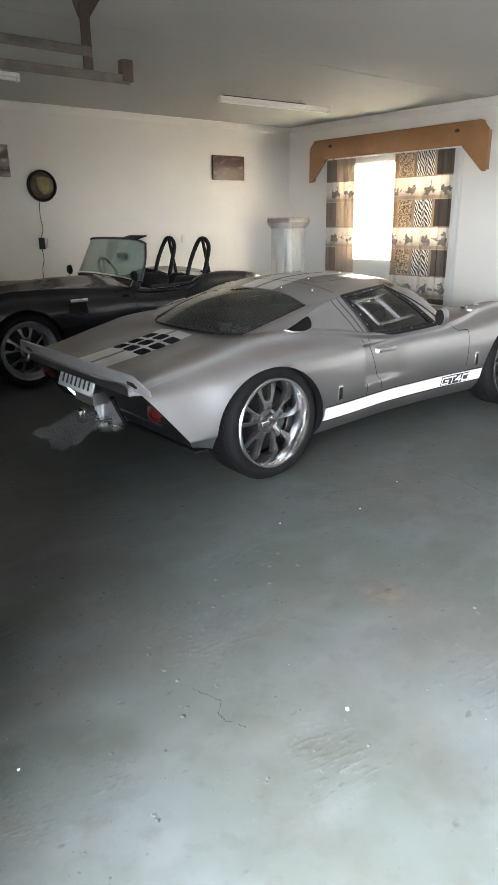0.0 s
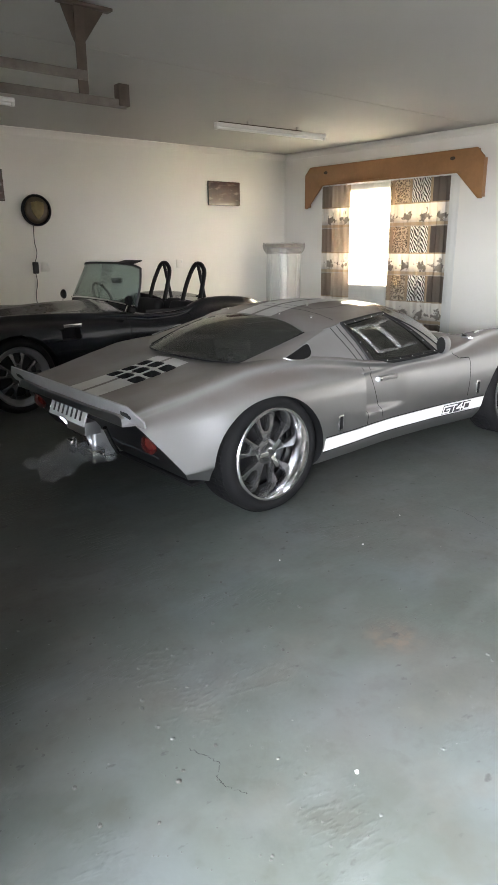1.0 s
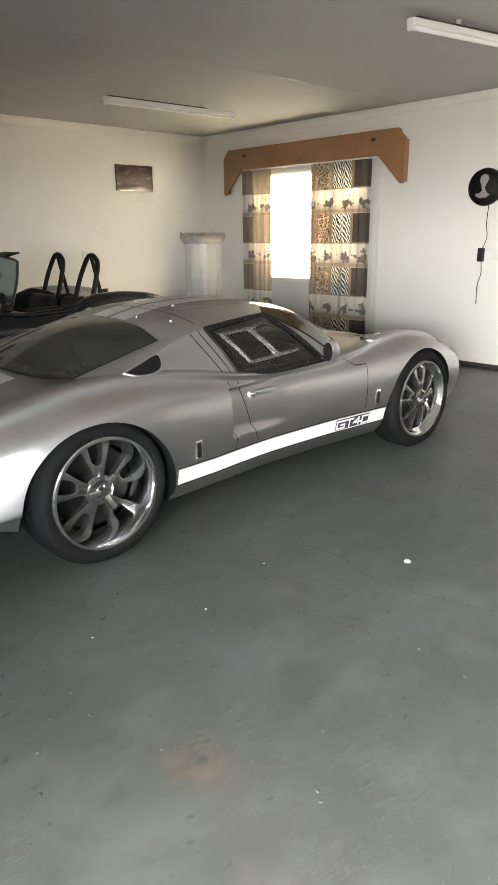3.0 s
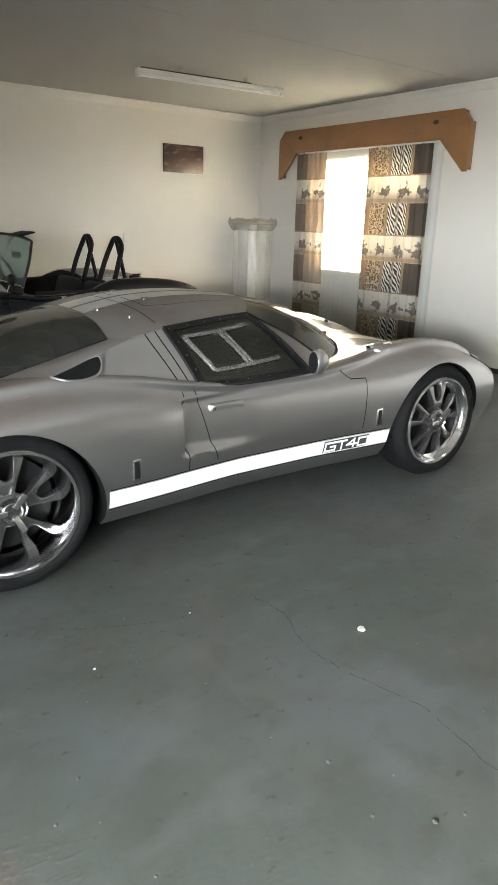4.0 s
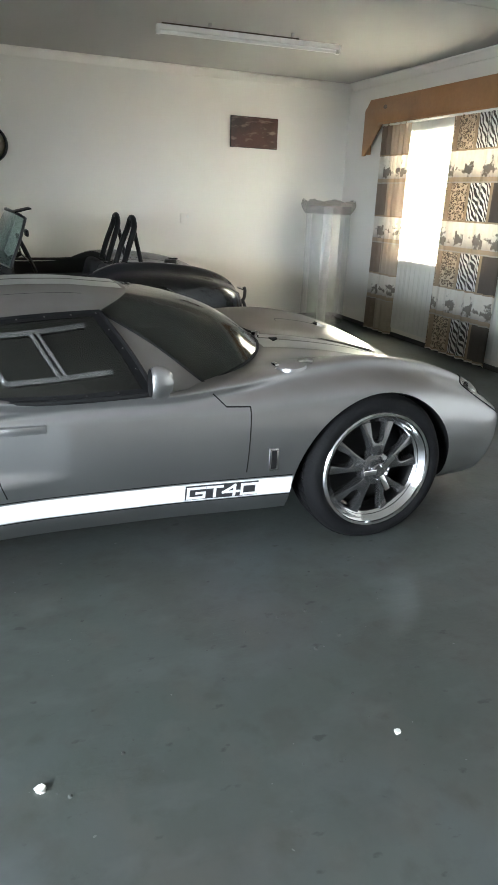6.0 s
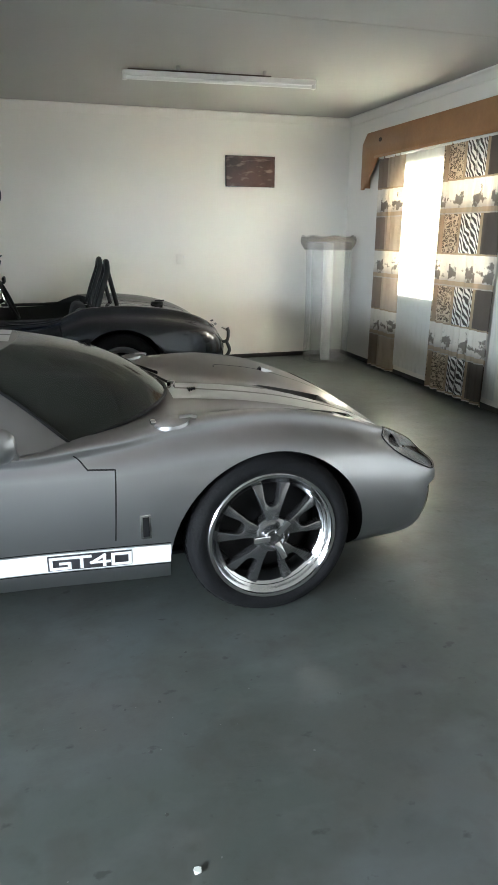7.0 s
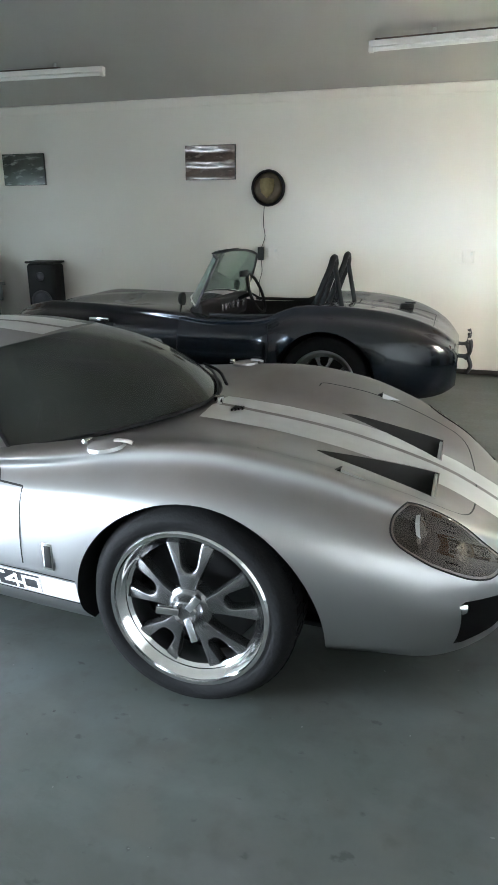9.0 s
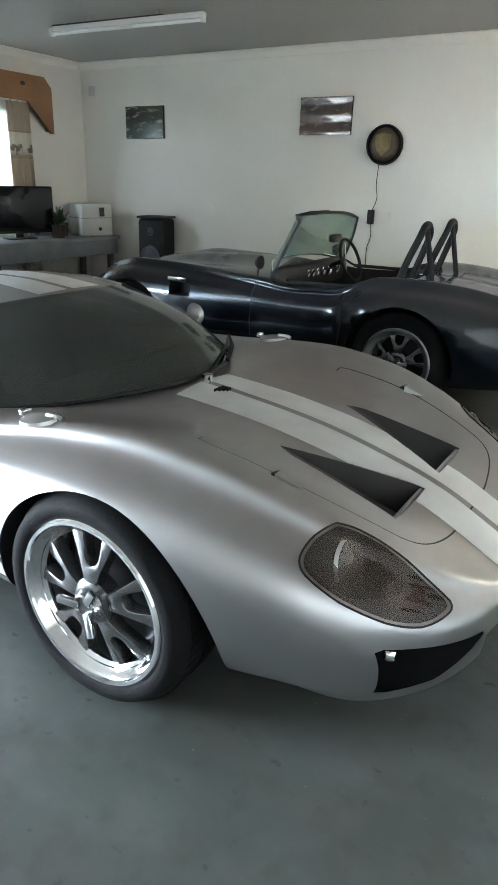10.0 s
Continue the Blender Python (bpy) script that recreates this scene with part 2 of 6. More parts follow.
def slab(outline, z0, z1, m=None, bm=None, bevel=0.0):
    """A plate of any outline in x and y."""
    own = bmesh.new()
    a = [own.verts.new((x, y, z0)) for x, y in outline]
    b = [own.verts.new((x, y, z1)) for x, y in outline]
    own.faces.new(a[::-1]), own.faces.new(b)
    for i in range(len(a)):
        j = (i + 1) % len(a)
        own.faces.new((a[i], a[j], b[j], b[i]))
    if bevel:
        bmesh.ops.recalc_face_normals(own, faces=own.faces)
        bmesh.ops.bevel(own, geom=own.edges[:], offset=bevel, segments=2, affect='EDGES', profile=0.5)
    if m:
        own.transform(m)
    return merge(bm, own)


def hull(points):
    own = bmesh.new()
    for p in points:
        own.verts.new(p)
    bmesh.ops.convex_hull(own, input=own.verts[:])
    for v in [v for v in own.verts if not v.link_faces]:
        own.verts.remove(v)
    return own


def thicken(bm, depth):
    bmesh.ops.recalc_face_normals(bm, faces=bm.faces)
    bmesh.ops.solidify(bm, geom=bm.faces[:], thickness=depth)
    return bm


def smoothly(xs, ys):
    """A smooth curve through values, with no overshoot."""
    xs, ys = np.array(xs, float), np.array(ys, float)
    d = np.diff(ys) / np.diff(xs)
    s = np.zeros(len(xs))
    s[0], s[-1] = d[0], d[-1]
    for i in range(1, len(xs) - 1):
        h0, h1 = xs[i] - xs[i - 1], xs[i + 1] - xs[i]
        s[i] = 0 if d[i - 1] * d[i] <= 0 else (3 * (h0 + h1)) / ((2 * h1 + h0) / d[i - 1] + (h1 + 2 * h0) / d[i])

    def at(x):
        i = int(np.clip(np.searchsorted(xs, x) - 1, 0, len(xs) - 2))
        h = xs[i + 1] - xs[i]
        t = min(max((x - xs[i]) / h, 0), 1)
        return ((1 + 2 * t) * (1 - t) ** 2 * ys[i] + t * (1 - t) ** 2 * h * s[i] + t * t * (3 - 2 * t) * ys[i + 1] + t * t * (t - 1) * h * s[i + 1])
    return at


def spline(points, n):
    """n + 1 points along a round curve through the given ones."""
    p = [Vector(q) for q in points]
    p = [2 * p[0] - p[1]] + p + [2 * p[-1] - p[-2]]
    out = []
    for k in range(n + 1):
        f = k / n * (len(p) - 3)
        i = min(int(f), len(p) - 4)
        t = f - i
        a, b, c, d = p[i:i + 4]
        out.append(0.5 * ((2 * b) + (c - a) * t + (2 * a - 5 * b + 4 * c - d) * t * t + (3 * b - a - 3 * c + d) * t ** 3))
    return out


def coons(a, b, c, d, nu=12, nv=12, bulge=(0, 0, 0)):
    """A surface between two pairs of opposite curves: a and b run along u, c and d along v, from a to b."""
    a, b, c, d = (spline(q, 60) for q in (a, b, c, d))
    pick = lambda q, t: q[int(round(t * 60))]
    out = Vector(bulge)

    def fn(u, v):
        p = (1 - v) * pick(a, u) + v * pick(b, u) + (1 - u) * pick(c, v) + u * pick(d, v)
        q = (1 - u) * (1 - v) * a[0] + u * (1 - v) * a[60] + (1 - u) * v * b[0] + u * v * b[60]
        return p - q + out * (16 * u * (1 - u) * v * (1 - v))
    return sheet(fn, nu, nv)


def cut(me, cutters):
    """A mesh with solids taken away; each cutter is (bmesh, material), and its material lines the hole."""
    ob = new("scratch_body", me)
    made = []
    for bm, material in cutters:
        bmesh.ops.recalc_face_normals(bm, faces=bm.faces)
        cm = bpy.data.meshes.new("scratch_cutter")
        bm.to_mesh(cm)
        bm.free()
        cm.materials.append(material)
        c = new("scratch_cutter", cm)
        made.append(c)
        mod = ob.modifiers.new("cut", 'BOOLEAN')
        mod.operation, mod.object, mod.solver, mod.material_mode = 'DIFFERENCE', c, 'EXACT', 'TRANSFER'
    bpy.context.view_layer.update()
    got = bpy.data.meshes.new_from_object(ob.evaluated_get(bpy.context.evaluated_depsgraph_get()))
    for o in made + [ob]:
        data = o.data
        bpy.data.objects.remove(o)
        bpy.data.meshes.remove(data)
    return got


def mesh_part(name, me, parent, label="", smooth=35):
    bm = bmesh.new()
    bm.from_mesh(me)
    for f in bm.faces:
        f.smooth = True
    for e in bm.edges:
        e.smooth = len(e.link_faces) == 2 and e.calc_face_angle(0) < radians(smooth)
    bm.to_mesh(me)
    bm.free()
    me.name = name
    ob = new(name, me)
    ob.parent = parent
    return tagged(ob, label)


def tree_of(bm):
    return BVHTree.FromBMesh(bm)


def lay(tree, fn, nu, nv, lift=0.002, skip=None):
    """A thin skin laid on a surface: fn(s, t) gives a start and a way for each ray."""
    own = bmesh.new()
    grid = {}
    for i in range(nu + 1):
        for j in range(nv + 1):
            o, d = fn(i / nu, j / nv)
            o, d = Vector(o), Vector(d).normalized()
            p, nrm, _, _ = tree.ray_cast(o, d)
            if p is None:
                continue
            if nrm.dot(d) > 0:
                nrm = -nrm
            if skip and skip(p, o, d):
                continue
            grid[i, j] = own.verts.new(p + nrm * lift)
    for i in range(nu):
        for j in range(nv):
            q = [grid.get(k) for k in ((i, j), (i + 1, j), (i + 1, j + 1), (i, j + 1))]
            if all(q):
                own.faces.new(q)
    return own


def seam(tree, starts, way, wide=0.006, n=40, lift=0.0015, round_corners=False):
    """A narrow dark gap drawn along a line of ray starts."""
    pts = spline(starts, n) if round_corners else [Vector(a).lerp(Vector(b), k / 12) for a, b in zip(starts, starts[1:]) for k in range(13)]
    w = Vector(way).normalized()
    own, last = bmesh.new(), None
    for i, p in enumerate(pts):
        d = (pts[min(i + 1, len(pts) - 1)] - pts[max(i - 1, 0)])
        if d.length < 1e-6:
            continue
        s = d.cross(w).normalized() * wide / 2
        pair = []
        for q in (p - s, p + s):
            h, nrm, _, _ = tree.ray_cast(q, w)
            if h is None:
                break
            pair.append(own.verts.new(h + (nrm if nrm.dot(w) < 0 else -nrm) * lift))
        if len(pair) < 2:
            last = None
            continue
        if last:
            own.faces.new((last[0], last[1], pair[1], pair[0]))
        last = pair
    return own


# ---- the room ----
def floor_material():
    m = mat("grey_floor_paint", (0.086, 0.094, 0.086), 0.45, 0, 0.06, 0.9, 0.05, 45, second=(0.069, 0.078, 0.070), amount=0.6, rvary=0.15, spec=0.40)
    n, l = m.node_tree.nodes, m.node_tree.links
    b = n["Principled BSDF"]
    src = b.inputs["Base Color"].links[0].from_socket
    tc = n.new("ShaderNodeTexCoord")

    def blend(fac, colour, into):
        mx = n.new("ShaderNodeMix")
        mx.data_type = 'RGBA'
        mx.inputs[7].default_value = (*colour, 1)
        l.new(fac, mx.inputs[0]), l.new(into, mx.inputs[6])
        return mx.outputs[2]

    def noise_mask(scale, lo, hi, top, stretch=(1, 1, 1), turn=0.0, detail=6):
        mp, nz, rg = n.new("ShaderNodeMapping"), n.new("ShaderNodeTexNoise"), n.new("ShaderNodeMapRange")
        mp.inputs["Scale"].default_value, mp.inputs["Rotation"].default_value = stretch, (0, 0, turn)
        nz.inputs["Scale"].default_value, nz.inputs["Detail"].default_value = scale, detail
        rg.inputs[1].default_value, rg.inputs[2].default_value, rg.inputs[4].default_value = lo, hi, top
        l.new(tc.outputs["Object"], mp.inputs[0]), l.new(mp.outputs[0], nz.inputs["Vector"]), l.new(nz.outputs["Fac"], rg.inputs[0])
        return rg.outputs[0]

    # broad worn patches: brownish, greenish, bluish
    src = blend(noise_mask(1.1, 0.46, 0.64, 0.62, detail=5), (0.086, 0.078, 0.072), src)
    src = blend(noise_mask(0.9, 0.46, 0.62, 0.55, turn=1.1, detail=5), (0.066, 0.080, 0.072), src)
    src = blend(noise_mask(1.5, 0.48, 0.66, 0.42, turn=2.0, detail=6), (0.104, 0.115, 0.124), src)
    src = blend(noise_mask(3.0, 0.50, 0.66, 0.6, turn=0.3, detail=7), (0.060, 0.064, 0.056), src)
    src = blend(noise_mask(4.2, 0.54, 0.70, 0.45, turn=1.7, detail=7), (0.100, 0.094, 0.083), src)
    src = blend(noise_mask(12.0, 0.57, 0.72, 0.42, turn=0.9, detail=8), (0.050, 0.050, 0.040), src)
    src = blend(noise_mask(6.5, 0.55, 0.68, 0.40, turn=2.6, detail=8), (0.060, 0.057, 0.048), src)
    # wiped dust, scuffs, small dark spots and pale chips in the paint
    src = blend(noise_mask(3.4, 0.52, 0.74, 0.4, (1, 1.8, 1), 0.5), (0.132, 0.138, 0.138), src)
    src = blend(noise_mask(5.0, 0.56, 0.76, 0.45), (0.056, 0.059, 0.056), src)
    src = blend(noise_mask(13.0, 0.665, 0.73, 0.8, (1, 1.5, 1), 0.9, detail=4), (0.040, 0.040, 0.037), src)
    src = blend(noise_mask(38.0, 0.785, 0.80, 0.5, detail=1), (0.232, 0.232, 0.224), src)
    # a rusty stain where something stood
    far, sub, rg, mul = n.new("ShaderNodeVectorMath"), n.new("ShaderNodeVectorMath"), n.new("ShaderNodeMapRange"), n.new("ShaderNodeMath")
    sub.operation, far.operation, mul.operation = 'SUBTRACT', 'LENGTH', 'MULTIPLY'
    sub.inputs[1].default_value = (2.09, 1.66, 0)
    rg.inputs[1].default_value, rg.inputs[2].default_value, rg.inputs[3].default_value, rg.inputs[4].default_value = 0.02, 0.13, 0.36, 0.0
    l.new(tc.outputs["Object"], sub.inputs[0]), l.new(sub.outputs[0], far.inputs[0]), l.new(far.outputs["Value"], rg.inputs[0])
    l.new(rg.outputs[0], mul.inputs[0]), l.new(noise_mask(14, 0.42, 0.6, 1.0), mul.inputs[1])
    src = blend(mul.outputs[0], (0.240, 0.136, 0.088), src)
    l.new(src, b.inputs["Base Color"])
    # trowel marks and grit under the paint
    old = b.inputs["Normal"].links[0].from_node
    tb = n.new("ShaderNodeBump")
    tb.inputs["Strength"].default_value, tb.inputs["Distance"].default_value = 0.30, 0.010
    ridge = n.new("ShaderNodeMath")
    ridge.operation = 'MULTIPLY'
    l.new(noise_mask(16.0, 0.50, 0.72, 1.0, (1, 3.2, 1), 0.9, 8), ridge.inputs[0]), l.new(noise_mask(1.6, 0.50, 0.66, 1.0, turn=0.7), ridge.inputs[1])
    # rough trowelling only near the open door
    near, part_x, fade = n.new("ShaderNodeSeparateXYZ"), n.new("ShaderNodeMapRange"), n.new("ShaderNodeMath")
    fade.operation = 'MULTIPLY'
    part_x.inputs[1].default_value, part_x.inputs[2].default_value, part_x.inputs[3].default_value, part_x.inputs[4].default_value = 1.6, 3.0, 1.0, 0.22
    l.new(tc.outputs["Object"], near.inputs[0]), l.new(near.outputs[0], part_x.inputs[0])
    l.new(ridge.outputs[0], fade.inputs[0]), l.new(part_x.outputs[0], fade.inputs[1]), l.new(fade.outputs[0], tb.inputs["Height"])
    l.new(tb.outputs[0], old.inputs["Normal"])
    return m


FLOOR = floor_material()
YARD = mat("pale_yard_concrete", (0.46, 0.44, 0.41), 0.85, 0, 0.15, 0.6, 0.1, 30)
T = 0.22
solo("floor", box(X_WEST - T, X_EAST + T, Y_SOUTH - T, Y_NORTH + T, -0.12, 0), FLOOR, "grey painted concrete garage floor, scuffed and dusty", "floor", kind="structure")
solo("ground", box(-60, X_WEST - T - 0.003, -45, 45, -0.16, -0.04), YARD, "pale sunlit concrete yard outside the door", "ground", kind="structure")
# overhang out of view, added to block the high sun at the west openings
solo("eaves", box(X_WEST - T - 0.60, X_WEST - T - 0.002, Y_SOUTH - T, Y_NORTH + T, 2.72, 2.82), CEIL, "unseen roof overhang added to keep high sun out of the doorway", "eaves", kind="structure")
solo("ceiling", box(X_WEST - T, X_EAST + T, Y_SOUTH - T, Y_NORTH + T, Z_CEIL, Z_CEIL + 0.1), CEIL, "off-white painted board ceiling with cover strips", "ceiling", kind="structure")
solo("wall_north", box(X_WEST - T, X_EAST + T, Y_NORTH, Y_NORTH + T, 0, Z_CEIL), WALL, "cream painted plaster wall with pictures on it", "wall", kind="structure")
solo("wall_south", box(X_WEST - T, X_EAST + T, Y_SOUTH - T, Y_SOUTH, 0, Z_CEIL), WALL, "cream painted plaster wall", "wall", kind="structure")


def wall_with_holes(name, x0, x1, holes, label):
    """A wall across x0..x1 from south to north, with openings (y0, y1, z0, z1)."""
    bm, y = bmesh.new(), Y_SOUTH
    for y0, y1, z0, z1 in sorted(holes):
        box(x0, x1, y, y0, 0, Z_CEIL, bm=bm)
        if z0 > 0:
            box(x0, x1, y0, y1, 0, z0, bm=bm)
        box(x0, x1, y0, y1, z1, Z_CEIL, bm=bm)
        y = y1
    box(x0, x1, y, Y_NORTH, 0, Z_CEIL, bm=bm)
    return solo(name, bm, WALL, label, "wall", kind="structure")


wall_with_holes("wall_east", X_EAST, X_EAST + T, [(WIN_Y0, WIN_Y1, WIN_Z0, WIN_Z1)], "cream painted plaster wall with a curtained window")
wall_with_holes("wall_west", X_WEST - T, X_WEST, [(DOOR_Y0, DOOR_Y1, 0, DOOR_Z), (1.65, 4.05, 0, DOOR_Z), (WIN_Y0, WIN_Y1, WIN_Z0, WIN_Z1)],
                "cream painted plaster wall with garage door openings and a window")


def cornice(name, a, b, inward):
    """A coved strip where wall and ceiling meet."""
    a, b, w = Vector(a), Vector(b), Vector(inward)
    prof = [(0, -0.075), (0.012, -0.075), (0.02, -0.06), (0.035, -0.035), (0.06, -0.018), (0.072, -0.012), (0.072, 0), (0, 0)]
    bm = bmesh.new()
    rings = [[bm.verts.new(p + w * u + Vector((0, 0, h))) for u, h in prof] for p in (a, b)]
    for i in range(len(prof)):
        j = (i + 1) % len(prof)
        bm.faces.new((rings[0][i], rings[0][j], rings[1][j], rings[1][i]))
    bm.faces.new(rings[0]), bm.faces.new(rings[1][::-1])
    solo(name, bm, WALL, "white coved plaster cornice", "cornice", kind="structure")


zc = Z_CEIL - 0.002
cornice("trim_1", (X_WEST, Y_NORTH - 0.002, zc), (X_EAST, Y_NORTH - 0.002, zc), (0, -1, 0))
cornice("trim_2", (X_EAST - 0.002, Y_SOUTH, zc), (X_EAST - 0.002, Y_NORTH - 0.08, zc), (-1, 0, 0))
cornice("trim_3", (X_WEST + 0.002, Y_SOUTH, zc), (X_WEST + 0.002, Y_NORTH - 0.08, zc), (1, 0, 0))
for k, y in enumerate((-0.2, 2.35, 4.9)):
    solo(f"trim_{k + 4}", box(X_WEST + 0.08, X_EAST - 0.08, y - 0.018, y + 0.018, Z_CEIL - 0.004, Z_CEIL - 0.001, 0.001), CEIL, "flat ceiling cover strip", "trim", kind="structure")
solo("baseboard_1", box(X_WEST, X_EAST, Y_NORTH - 0.014, Y_NORTH, 0.001, 0.05, 0.003), SKIRT, "low dark skirting strip", "baseboard", kind="structure")
solo("baseboard_2", box(X_EAST - 0.014, X_EAST, Y_SOUTH, Y_NORTH - 0.016, 0.001, 0.05, 0.003), SKIRT, "low dark skirting strip", "baseboard", kind="structure")
GROUND = mat("sandy_ground", (0.30, 0.26, 0.21), 0.9, 0, 0.3, 1.5, 0.3, 40)
solo("ground", box(-400, 400, -400, 400, -0.6, -0.125), GROUND, "pale sandy ground outside the garage", "ground", kind="structure")


def closed_garage_door():
    d = thing("garage_door", "closed sectional garage door, white ribbed steel panels", "garage door", pose(X_WEST - 0.09, 1.65, 0))
    for k in range(4):
        bm = box(-0.02, 0.02, 0.004, 2.396, 0.004 + 0.53 * k, 0.526 + 0.53 * k, 0.006)
        for j in range(4):
            box(0.018, 0.028, 0.10 + 0.57 * j, 0.58 + 0.57 * j, 0.06 + 0.53 * k, 0.47 + 0.53 * k, 0.004, bm=bm)
        part("panel", bm, LAMP_WHITE, d)
    return d


closed_garage_door()


def window(name, x, west):
    """A steel window with panes in its opening; x is the middle of the wall."""
    w = thing(name, "steel-framed window with clear panes behind the curtains", "window", pose(x, 0, 0), kind="structure")
    bm = bmesh.new()
    for y in (WIN_Y0 + 0.02, 6.0, 6.6, WIN_Y1 - 0.02):
        box(-0.02, 0.02, y - 0.018, y + 0.018, WIN_Z0, WIN_Z1, 0.004, bm=bm)
    for z in (WIN_Z0 + 0.018, 1.7, WIN_Z1 - 0.018):
        box(-0.018, 0.018, WIN_Y0, WIN_Y1, z - 0.016, z + 0.016, 0.004, bm=bm)
    part("window_frame", bm, LAMP_WHITE, w)
    part("window_sill", box(-0.12, 0.13, WIN_Y0 + 0.002, WIN_Y1 - 0.002, WIN_Z0 + 0.001, WIN_Z0 + 0.03, 0.006), LAMP_WHITE, w)
    for y0, y1 in ((WIN_Y0 + 0.04, 5.98), (6.02, 6.58), (6.62, WIN_Y1 - 0.04)):
        for z0, z1 in ((WIN_Z0 + 0.036, 1.682), (1.718, WIN_Z1 - 0.036)):
            p = part("pane", box(-0.002, 0.002, y0, y1, z0, z1), GREEN_GLASS, w)
            p.visible_shadow = False


window("window_1", X_EAST + T / 2, False)
window("window_2", X_WEST - T / 2, True)


def pelmet(m):
    """Wooden box pelmet: long board with a chamfered top and dropped ends."""
    p = thing("pelmet", "varnished pine curtain pelmet with chamfered dropped ends", "pelmet", m, "pelmets")
    half, depth = 1.445, 0.10
    out = [(-half, 0), (-half, 0.46), (-half + 0.10, 0.565), (half - 0.10, 0.565), (half, 0.46), (half, 0), (half - 0.05, 0.0), (half - 0.36, 0.31), (-half + 0.36, 0.31), (-half + 0.05, 0)]
    # outline in width and height, stood upright
    up = Matrix(((0, 0, 1, 0), (1, 0, 0, 0), (0, 1, 0, 0), (0, 0, 0, 1)))
    part("front_board", slab(out, -depth, -depth + 0.025, up, bevel=0.004), WOOD, p)
    part("top_board", box(-depth + 0.027, 0.0, -half + 0.11, half - 0.11, 0.535, 0.56, 0.003), WOOD, p)
    for s in (-1, 1):
        part("end_board", box(-depth + 0.027, 0.0, s * (half - 0.024) - 0.012, s * (half - 0.024) + 0.012, 0.02, 0.45, 0.003), WOOD, p)
        part("knot", lathe([(0, 0), (0.028, 0), (0.03, 0.003), (0, 0.004)], 16, pose(-depth - 0.003, s * 1.03, 0.47, 0, -90, 0) @ Matrix.Diagonal((0.7, 1.2, 1, 1))), BRACKET, p, "dark knot in the pine")
    part("curtain_rail", tube([(-0.05, -1.25, 0.30), (-0.05, 1.25, 0.30)], 0.012, 8), LAMP_WHITE, p)
    part("lower_moulding", box(-depth - 0.012, -depth - 0.001, -half + 0.3, half - 0.3, 0.30, 0.325, 0.003), WOOD, p, "pale lower edge moulding")
    return p


pelmet(pose(X_EAST, 6.26, 1.905))
pelmet(pose(X_WEST, 6.22, 1.905, 0, 0, 180))


